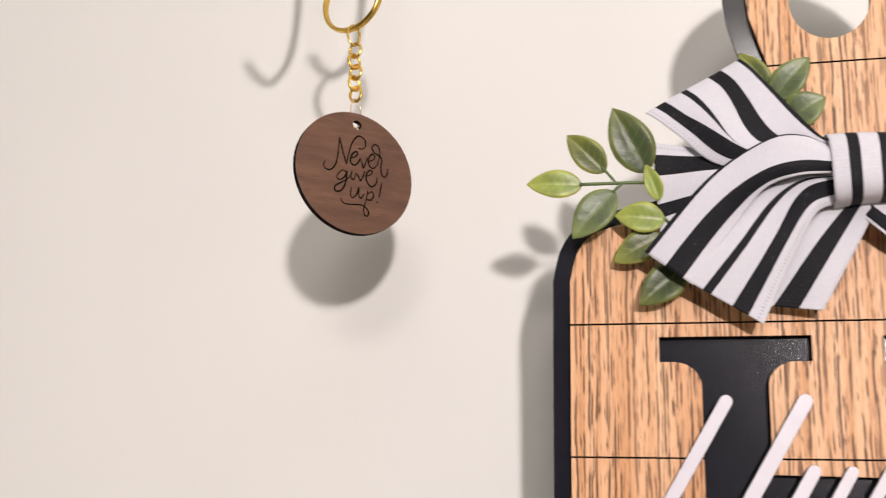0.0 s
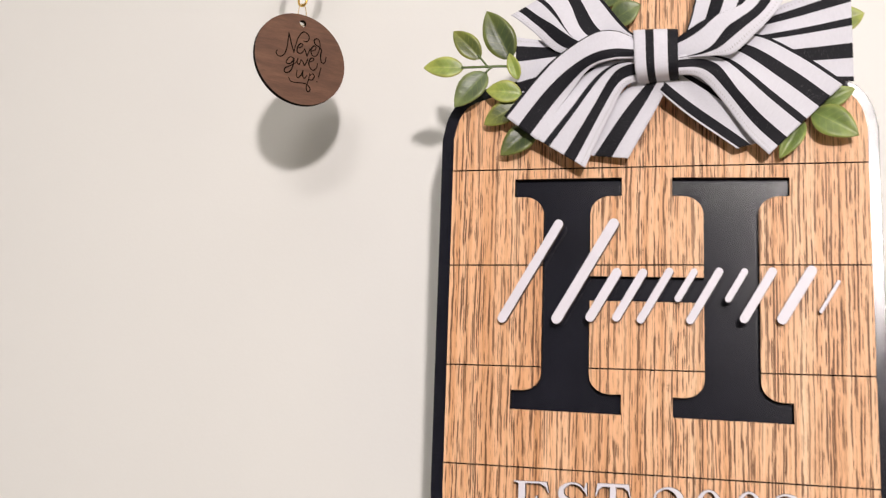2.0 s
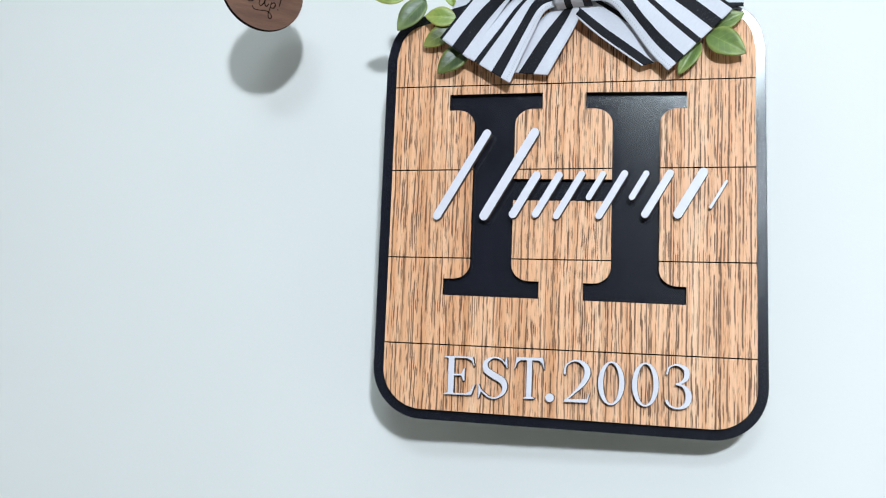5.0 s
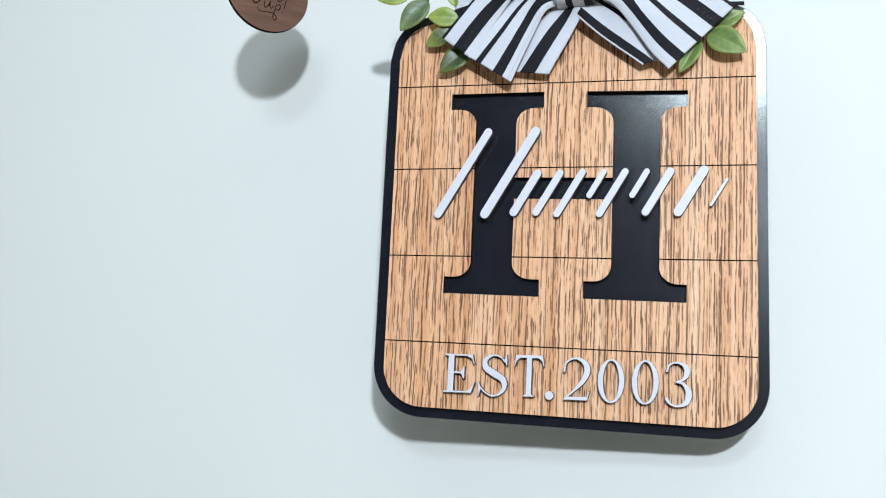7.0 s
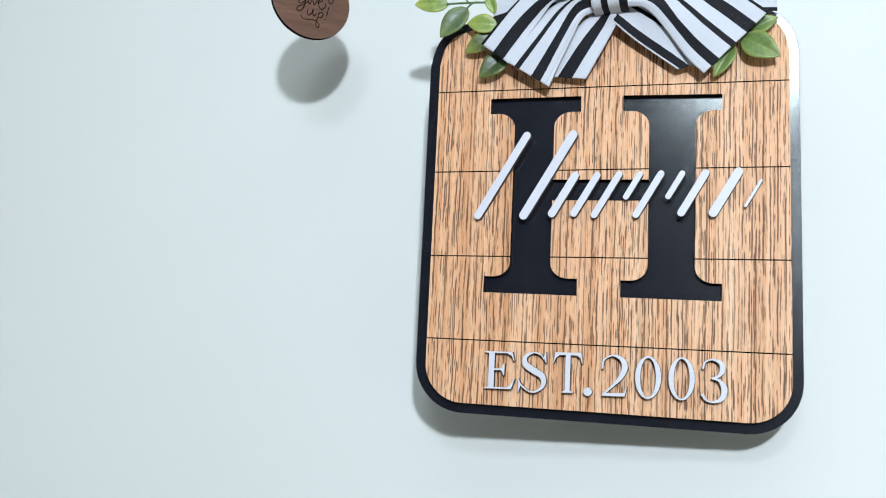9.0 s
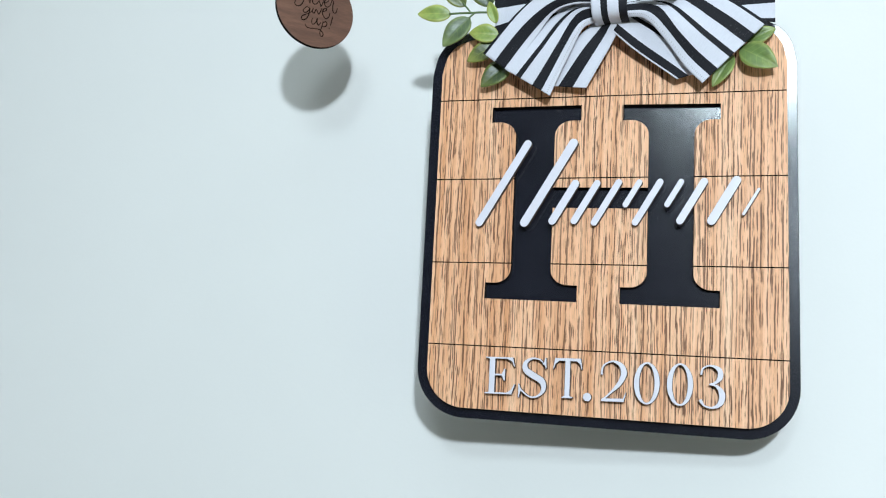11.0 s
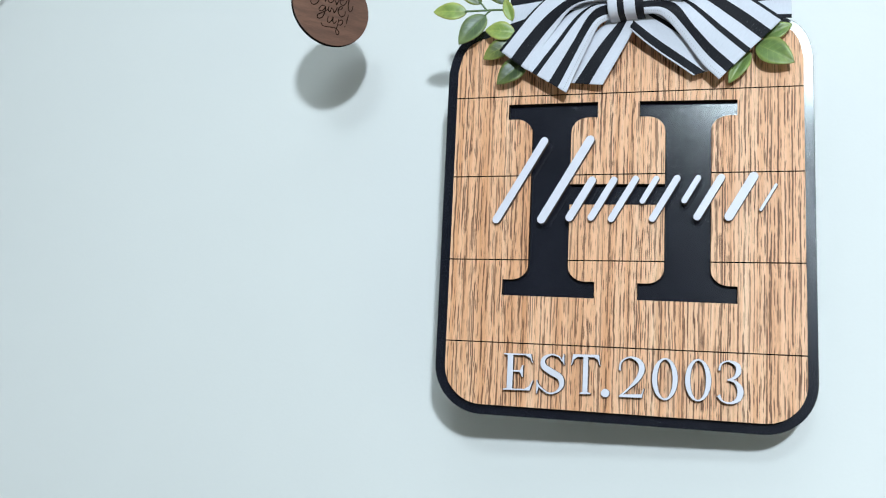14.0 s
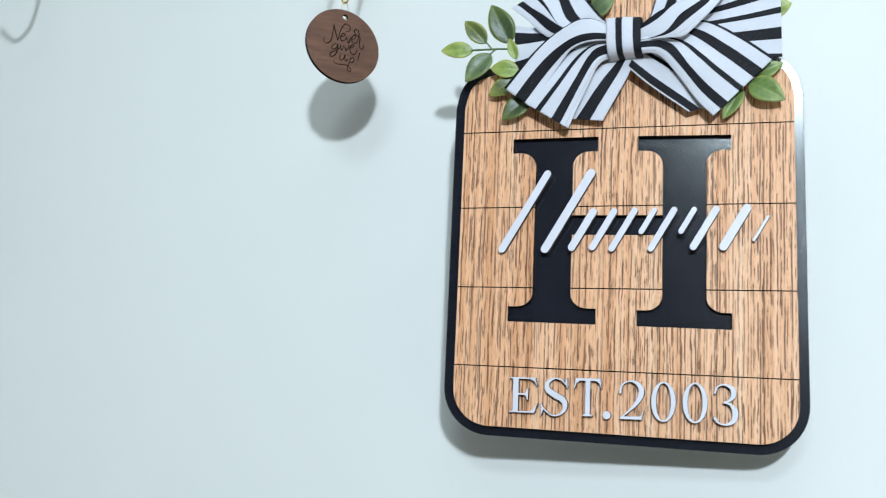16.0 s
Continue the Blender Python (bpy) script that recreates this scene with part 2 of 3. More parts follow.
LEAF_FRESH = leaf_green("leaf_fresh", (0.150, 0.220, 0.060), (0.30, 0.36, 0.09))
LEAF_LIME = leaf_green("leaf_lime", (0.23, 0.31, 0.065), (0.44, 0.46, 0.11))
STEM = plain("stem_green", (0.10, 0.15, 0.05), 0.5)


# ---- mesh helpers ----
def link_mesh(name, me, mats, parent=None, label=""):
    for m in (mats if isinstance(mats, (list, tuple)) else [mats]):
        me.materials.append(m)
    ob = new(name, me)
    if parent is not None:
        ob.parent = parent
    if label:
        ob["label"] = label
    return ob


def part(name, bm, mats, parent=None, label="", smooth=False):
    me = bpy.data.meshes.new(name)
    bmesh.ops.recalc_face_normals(bm, faces=bm.faces)
    for f in bm.faces:
        f.smooth = smooth
    bm.to_mesh(me)
    bm.free()
    return link_mesh(name, me, mats, parent, label)


def thing(name, label, category, group="", kind="", at=None):
    ob = new(name)
    ob.empty_display_size = 0.01
    if at is not None:
        ob.matrix_basis = at
    return tagged(ob, label, category, group, kind)


def box_bm(x0, x1, y0, y1, z0, z1):
    bm = bmesh.new()
    bmesh.ops.create_cube(bm, size=1.0)
    bmesh.ops.transform(bm, verts=bm.verts, matrix=Matrix.Translation(((x0 + x1) / 2, (y0 + y1) / 2, (z0 + z1) / 2)) @ Matrix.Diagonal((x1 - x0, y1 - y0, z1 - z0, 1)))
    return bm


def catmull(pts, n=12, closed=False):
    """A smooth line through the points, n steps a span."""
    pts = [Vector(p) for p in pts]
    out, count = [], len(pts)
    for i in range(count if closed else count - 1):
        if closed:
            a, b, c, d = (pts[(i + k) % count] for k in (-1, 0, 1, 2))
        else:
            b, c = pts[i], pts[i + 1]
            a = pts[i - 1] if i else b * 2 - c
            d = pts[i + 2] if i + 2 < count else c * 2 - b
        for k in range(n):
            t = k / n
            out.append(0.5 * (2 * b + (c - a) * t + (2 * a - 5 * b + 4 * c - d) * t * t + (3 * b - a - 3 * c + d) * t ** 3))
    if not closed:
        out.append(pts[-1])
    return out


def plate(loops, y_front, thick, edge=0.0002, inset=0.0):
    """A flat plate, cut out along loops of (x, z), its front at y_front: a bmesh with slightly eased edges."""
    cu = bpy.data.curves.new("outline", "CURVE")
    cu.dimensions, cu.fill_mode = "2D", "BOTH"
    cu.extrude, cu.bevel_depth, cu.bevel_resolution, cu.offset = thick / 2 - edge, edge, 1, -edge - inset
    for loop in loops:
        sp = cu.splines.new("POLY")
        sp.points.add(len(loop) - 1)
        for p, (x, z) in zip(sp.points, loop):
            p.co = (x, z, 0, 1)
        sp.use_cyclic_u = True
    ob = bpy.data.objects.new("outline", cu)
    scene.collection.objects.link(ob)
    dg = bpy.context.evaluated_depsgraph_get()
    me = bpy.data.meshes.new_from_object(ob.evaluated_get(dg))
    bpy.data.objects.remove(ob)
    bpy.data.curves.remove(cu)
    bm = bmesh.new()
    bm.from_mesh(me)
    bpy.data.meshes.remove(me)
    for v in bm.verts:
        x, z, d = v.co
        v.co = (x, y_front + thick / 2 - d, z)
    bmesh.ops.remove_doubles(bm, verts=bm.verts, dist=1e-6)
    return bm


def arc(cx, cz, rx, rz, a0, a1, n=10):
    return [(cx + rx * math.cos(radians(a0 + (a1 - a0) * k / n)), cz + rz * math.sin(radians(a0 + (a1 - a0) * k / n))) for k in range(n + 1)]


def tube(points, radius, sides=8, closed=False, flat=None):
    """A round wire along points; flat = (normal, factor) squashes it along that normal."""
    pts = [Vector(p) for p in points]
    bm, rings, count = bmesh.new(), [], len(pts)
    up = Vector((0.3, 0.2, 0.93)).normalized()
    for i, p in enumerate(pts):
        d = (pts[(i + 1) % count] - pts[i - 1]) if closed else (pts[min(i + 1, count - 1)] - pts[max(i - 1, 0)])
        d.normalize()
        side = d.cross(up)
        if side.length < 0.05:
            side = d.cross(Vector((1, 0, 0)))
        side.normalize()
        up = side.cross(d)
        r = radius[i] if isinstance(radius, (list, tuple)) else radius
        ring = []
        for k in range(sides):
            off = side * math.cos(2 * math.pi * k / sides) * r + up * math.sin(2 * math.pi * k / sides) * r
            if flat:
                off -= flat[0] * off.dot(flat[0]) * (1 - flat[1])
            ring.append(bm.verts.new(p + off))
        rings.append(ring)
    for i in range(count if closed else count - 1):
        a, b = rings[i], rings[(i + 1) % count]
        shift = 0
        if closed and i == count - 1:
            shift = min(range(sides), key=lambda s: sum((a[k].co - b[(k + s) % sides].co).length for k in range(sides)))
        for k in range(sides):
            bm.faces.new((a[k], a[(k + 1) % sides], b[(k + 1 + shift) % sides], b[(k + shift) % sides]))
    if not closed:
        bm.faces.new(rings[0])
        bm.faces.new(rings[-1])
    return bm


# ---- the room ----
YW = 0.0686
X0, X1, Y0, TOP = -1.8, 2.2, -3.0, 2.6
tagged(part("wall_north", box_bm(X0 - 0.1, X1 + 0.1, YW, YW + 0.1, 0, TOP), WALL), "smooth warm white painted wall behind the hanging things", "wall", kind="structure")
tagged(part("wall_south", box_bm(X0 - 0.1, X1 + 0.1, Y0 - 0.1, Y0, 0, TOP), DIM), "plain unseen wall facing the sign, kept dark for its reflections", "wall", kind="structure")
tagged(part("wall_west", box_bm(X0 - 0.1, X0, Y0, YW, 0, TOP), WALL), "plain warm white painted side wall", "wall", kind="structure")
tagged(part("wall_east", box_bm(X1, X1 + 0.1, Y0, YW, 0, TOP), WALL), "plain warm white painted side wall", "wall", kind="structure")
tagged(part("floor", box_bm(X0 - 0.1, X1 + 0.1, Y0 - 0.1, YW + 0.1, -0.1, 0), FLOOR), "mid-brown floor of the room", "floor", kind="structure")
tagged(part("ceiling", box_bm(X0 - 0.1, X1 + 0.1, Y0 - 0.1, YW + 0.1, TOP, TOP + 0.1), CEIL), "white painted ceiling", "ceiling", kind="structure")


# ---- wall hooks ----
def wall_hook(x, z, reach, out=1.0):
    """A bent wire hook: plate on the wall, an arm out to a hanging stem, and a curl whose lowest point lies at (x, reach, z)."""
    hook = thing("wall_hook", "bent grey metal wire hook fixed to the white wall", "hook", "hooks along the wall")
    bm = bmesh.new()
    bmesh.ops.create_cone(bm, cap_ends=True, segments=24, radius1=0.011, radius2=0.010, depth=0.003)
    bmesh.ops.transform(bm, verts=bm.verts, matrix=pose(x, YW - 0.0015, z + 0.115, 90))
    part("plate", bm, STEEL, hook)
    stem_y = reach + 0.028 * out
    path = catmull([(x, YW - 0.002, z + 0.115), (x, YW - 0.02, z + 0.117), (x, stem_y + 0.012, z + 0.112), (x, stem_y, z + 0.095), (x, stem_y, z + 0.055), (x, stem_y - 0.003 * out, z + 0.030), (x, stem_y - 0.011 * out, z + 0.011),
                    (x, reach, z), (x, reach - 0.017 * out, z + 0.004), (x, reach - 0.028 * out, z + 0.013)], 7)
    part("wire", tube(path, 0.0021, 10), STEEL, hook, smooth=True)
    return hook


for hx, hz in ((-0.0899, 1.7766), (-0.1285, 1.7798), (-0.4246, 1.7924)):
    wall_hook(hx, hz, -0.031)
wall_hook(0.1152, 1.7464, -0.0110, 0.7)


# ---- the sign ----
CX = 0.1075
BOTTOM, HALF = 1.4005, 0.1080


def half_outline():
    """Right half of the oak face, from the bottom middle to the top middle, as offsets from the centre line."""
    r = 0.024
    pts = [(0.0, BOTTOM), (0.05, BOTTOM)] + arc(HALF - r, BOTTOM + r, r, r, -90, 0, 12) + [(HALF, 1.47), (HALF, 1.52), (HALF, 1.57), (HALF, 1.61)]
    bend = [(HALF, 1.618), (HALF - 0.0035, 1.6305), (HALF - 0.0125, 1.6385), (0.070, 1.6445), (0.044, 1.6500), (0.0285, 1.6570), (0.0215, 1.6665), (0.0205, 1.6780), (0.0238, 1.6950), (0.0290, 1.7120), (0.0335, 1.7270)]
    pts += [(p.x, p.y) for p in catmull([(a, b, 0) for a, b in bend], 5)]
    pts += arc(0, 1.737, 0.0345, 0.0345, 0, 90, 12)
    return pts


def outline(grow=0.0):
    right = half_outline()
    loop = right + [(-x, z) for x, z in reversed(right[1:-1])]
    n = len(loop)
    out = []
    for i, (x, z) in enumerate(loop):
        a, b = loop[i - 1], loop[(i + 1) % n]
        d = Vector((b[0] - a[0], b[1] - a[1])).normalized()
        out.append((CX + x + d.y * grow, z - d.x * grow))
    return out


def letter_h():
    """The slab-serif cut-out as one loop."""
    T, B, ts, bs = 1.5945, 1.4695, 1.5846, 1.4797
    lo, li = (0.0345, 0.0920), (0.0505, 0.0755)
    ro, ri = (0.1180, 0.1770), (0.1340, 0.1615)
    bt, bb = 1.5415, 1.5285
    f, fz = 0.0105, 0.0095

    def q(cx, cz, sx, sz, a0, a1):
        return [(cx + sx * f * math.cos(radians(a0 + (a1 - a0) * k / 8)), cz + sz * fz * math.sin(radians(a0 + (a1 - a0) * k / 8))) for k in range(9)]

    loop = [(lo[0], B), (lo[1], B), (lo[1], bs)]
    loop += q(li[1] + f, bs + fz, -1, -1, 90, 0)
    loop += [(li[1], bb), (ri[0], bb)]
    loop += q(ri[0] - f, bs + fz, 1, -1, 0, 90)
    loop += [(ro[0], bs), (ro[0], B), (ro[1], B), (ro[1], bs)]
    loop += q(ri[1] + f, bs + fz, -1, -1, 90, 0)
    loop += q(ri[1] + f, ts - fz, -1, 1, 0, 90)
    loop += [(ro[1], ts), (ro[1], T), (ro[0], T), (ro[0], ts)]
    loop += q(ri[0] - f, ts - fz, 1, 1, 90, 0)
    loop += [(ri[0], bt), (li[1], bt)]
    loop += q(li[1] + f, ts - fz, -1, 1, 0, 90)
    loop += [(lo[1], ts), (lo[1], T), (lo[0], T), (lo[0], ts)]
    loop += q(li[0] - f, ts - fz, 1, 1, 90, 0)
    loop += q(li[0] - f, bs + fz, 1, -1, 0, 90)
    loop += [(lo[0], bs)]
    # the letter is cut a touch out of level with the grooves
    def out_of_level(x, z):
        run = (x - lo[0]) / (ro[1] - lo[0])
        up = (z - B) / (T - B)
        return x + 0.0006 * (1 - up) * (1 - abs(2 * run - 1)), z - up * 0.0017 * max(0.0, (x - 0.09) / 0.087) + (1 - up) * (0.0007 - 0.0016 * run)

    return [out_of_level(x, z) for x, z in loop]


def handle_hole(grow=0.0):
    return arc(CX - 0.0015, 1.7325, 0.0160 + grow, 0.0172 + grow, 0, 360 - 360 / 40, 39)


sign = thing("wall_sign", "paddle-shaped oak and black wooden monogram sign hanging on a wall hook", "sign", at=ASKEW)


def burnt_edges(bm, turn=0.35):
    bm.normal_update()
    for f in bm.faces:
        f.material_index = 1 if abs(f.normal.y) < turn else 0
    return bm


def settle(bm):
    """The lower end of the sign is cut a little out of square."""
    for v in bm.verts:
        low = max(0.0, (1.53 - v.co.z) / 0.13)
        flare = max(0.0, (1.60 - v.co.z) / 0.18)
        v.co.z -= 0.026 * low * (v.co.x - 0.1)
        v.co.x += 0.002 * flare * max(0.0, v.co.x / 0.216) ** 3
    return bm


part("backing_board", settle(plate([[(x - 0.0009 - (0.0015 * min(1.0, max(0.0, (z - 1.66) / 0.02)) if x < CX else 0.0), z + 0.0006) for x, z in outline(0.0068)], handle_hole()], 0.0045, 0.0034, 0.0003)), BLACK, sign, "satin black painted backing board with rounded corners")

GROOVES = (1.4400, 1.4930, 1.5475, 1.6000, 1.7050)
KERF = 0.00036
oak = plate([outline(), letter_h(), handle_hole()], 0.0, 0.0045, 0.0002)
levels = [1.30] + list(GROOVES) + [1.90]
for low, high in zip(levels, levels[1:]):
    bm = oak.copy()
    for z, n in ((low + KERF, -1), (high - KERF, 1)):
        cut = bmesh.ops.bisect_plane(bm, geom=bm.verts[:] + bm.edges[:] + bm.faces[:], plane_co=(0, 0, z), plane_no=(0, 0, n), clear_outer=True)
        edges = [g for g in cut["geom_cut"] if isinstance(g, bmesh.types.BMEdge) and g.is_boundary]
        if edges:
            bmesh.ops.holes_fill(bm, edges=edges, sides=0)
    part("plank", burnt_edges(settle(bm)), [OAK, BURN], sign)
oak.free()
# the thin laser-cut line shows the dark layer under it; the planks lie on the backing board


# ---- raised letters ----
def stroke_loop(points, widths, n=10):
    """A closed loop round a smooth line of (x, z), whose width runs through the given widths."""
    line = catmull([(a, b, 0) for a, b in points], n)
    ws = catmull([(w, 0, 0) for w in widths], n)
    left, right = [], []
    for i, p in enumerate(line):
        d = (line[min(i + 1, len(line) - 1)] - line[max(i - 1, 0)]).normalized()
        s = Vector((-d.y, d.x, 0)) * ws[min(i, len(ws) - 1)].x / 2
        left.append((p.x + s.x, p.y + s.y))
        right.append((p.x - s.x, p.y - s.y))
    return left + right[::-1]


def letter(loop_sets, label=""):
    """One raised letter out of overlapping strokes, each a hair above the last."""
    bm = bmesh.new()
    for k, loops in enumerate(loop_sets):
        piece = plate(loops, -0.0042 - 0.00003 * k, 0.0042 + 0.00003 * k, 0.0002, 0.00034)
        me = bpy.data.meshes.new("piece")
        piece.to_mesh(me)
        piece.free()
        bm.from_mesh(me)
        bpy.data.meshes.remove(me)
    burnt_edges(bm, 0.8)
    return part("letter", bm, [WHITE, CUT], sign, label)


def shifted(loop, dx, dz):
    return [(x + dx, z + dz) for x, z in loop]


LT, LB = 1.4347, 1.4115
# E
letter([[[(0.0380, LB), (0.0555, LB), (0.0578, LB + 0.0070), (0.0566, LB + 0.0070), (0.0545, LB + 0.0034), (0.0520, LB + 0.0017), (0.0448, LB + 0.0017), (0.0448, LB + 0.0112), (0.0485, LB + 0.0112), (0.0500, LB + 0.0082), (0.0512, LB + 0.0082),
         (0.0512, LB + 0.0162), (0.0500, LB + 0.0162), (0.0485, LB + 0.0130), (0.0448, LB + 0.0130), (0.0448, LT - 0.0017), (0.0520, LT - 0.0017), (0.0548, LT - 0.0032), (0.0560, LT - 0.0062), (0.0572, LT - 0.0062), (0.0558, LT),
         (0.0380, LT), (0.0380, LT - 0.0012), (0.0405, LT - 0.0018), (0.0405, LB + 0.0018), (0.0380, LB + 0.0012)]]], "white raised letter E")
# S
letter([[stroke_loop([(0.0752, 1.4300), (0.0725, 1.4333), (0.0678, 1.4342), (0.0635, 1.4315), (0.0636, 1.4272), (0.0680, 1.4240), (0.0738, 1.4205), (0.0748, 1.4155), (0.0716, 1.4116), (0.0668, 1.4109), (0.0618, 1.4142), (0.0600, 1.4168)],
                     [0.0012, 0.0017, 0.0018, 0.0032, 0.0042, 0.0046, 0.0044, 0.0034, 0.0020, 0.0017, 0.0017, 0.0012])],
        [[(0.0754, 1.4352), (0.0764, 1.4352), (0.0768, 1.4280), (0.0757, 1.4280), (0.0742, 1.4316)]],
        [[(0.0590, 1.4190), (0.0600, 1.4190), (0.0615, 1.4150), (0.0600, 1.4098), (0.0590, 1.4098)]]], "white raised letter S")
# T
letter([[[(0.0858, LB - 0.0008), (0.0930, LB - 0.0008), (0.0930, LB + 0.0004), (0.0912, LB + 0.0012), (0.0912, LT - 0.0018), (0.0945, LT - 0.0018), (0.0965, LT - 0.0034), (0.0975, LT - 0.0068), (0.0986, LT - 0.0066), (0.0976, LT + 0.0006),
         (0.0812, LT + 0.0006), (0.0800, LT - 0.0066), (0.0811, LT - 0.0068), (0.0823, LT - 0.0034), (0.0843, LT - 0.0018), (0.0874, LT - 0.0018), (0.0874, LB + 0.0012), (0.0858, LB + 0.0004)]]], "white raised letter T")
# full stop
letter([[arc(0.1015, 1.4122, 0.0029, 0.0029, 0, 345, 23)]], "white raised full stop")
# 2
letter([[stroke_loop([(0.1098, 1.4256), (0.1108, 1.4312), (0.1160, 1.4340), (0.1213, 1.4318), (0.1230, 1.4270), (0.1205, 1.4210), (0.1155, 1.4155), (0.1108, 1.4112)], [0.0020, 0.0018, 0.0018, 0.0034, 0.0042, 0.0034, 0.0020, 0.0017])],
        [[(0.1092, 1.4098), (0.1236, 1.4098), (0.1250, 1.4160), (0.1240, 1.4162), (0.1226, 1.4126), (0.1100, 1.4122)]]], "white raised figure 2")
# 0, 0
for ox in (0.1366, 0.1558):
    letter([[arc(ox, 1.4218, 0.0079, 0.0128, 0, 352, 44), arc(ox, 1.4218, 0.0041, 0.0110, 0, 352, 44)]], "white raised figure 0")
# 3
letter([[stroke_loop([(0.1676, 1.4275), (0.1690, 1.4318), (0.1733, 1.4334), (0.1780, 1.4312), (0.1786, 1.4270), (0.1762, 1.4238), (0.1722, 1.4222)], [0.0020, 0.0018, 0.0018, 0.0034, 0.0038, 0.0024, 0.0016])],
        [stroke_loop([(0.1722, 1.4226), (0.1768, 1.4215), (0.1797, 1.4172), (0.1788, 1.4118), (0.1745, 1.4092), (0.1698, 1.4102), (0.1672, 1.4138)], [0.0014, 0.0024, 0.0042, 0.0038, 0.0020, 0.0019, 0.0028])]], "white raised figure 3")


# ---- the plain white bars across the monogram ----
def bar(x0, z0, x1, z1, width, front=-0.0042):
    d = Vector((x1 - x0, z1 - z0)).normalized()
    s = Vector((-d.y, d.x)) * width / 2
    cap0 = math.degrees(math.atan2(s.y, s.x))
    loop = arc(x0, z0, width / 2, width / 2, cap0, cap0 + 180, 6) + arc(x1, z1, width / 2, width / 2, cap0 + 180, cap0 + 360, 6)
    bm = plate([loop], front, -front, 0.0002)
    burnt_edges(bm, 0.8)
    part("bar", bm, [WHITE, CUT], sign)


# two tall bars, then a row of low ones, all with the same slant
for x, z0, z1, w in ((0.0300, 1.5185, 1.5690, 0.0050), (0.0590, 1.5185, 1.5690, 0.0056), (0.0760, 1.5195, 1.5430, 0.0050), (0.0895, 1.5195, 1.5430, 0.0044), (0.1025, 1.5185, 1.5435, 0.0042),
                     (0.1150, 1.5295, 1.5435, 0.0036), (0.1275, 1.5185, 1.5435, 0.0042), (0.1400, 1.5295, 1.5435, 0.0036), (0.1535, 1.5195, 1.5435, 0.0046), (0.1720, 1.5195, 1.5440, 0.0054), (0.1880, 1.5235, 1.5385, 0.0018)):
    bar(x + (z0 - 1.5185) * 0.58, z0, x + (z1 - 1.5185) * 0.58, z1, w)


# ---- the bow ----
bow = thing("ribbon_bow", "layered bow of black and white striped grosgrain ribbon on the sign", "bow", at=ASKEW)
STRIPES = (0.035, 0.19, 0.335, 0.50, 0.575, 0.76, 0.88, 1.0)


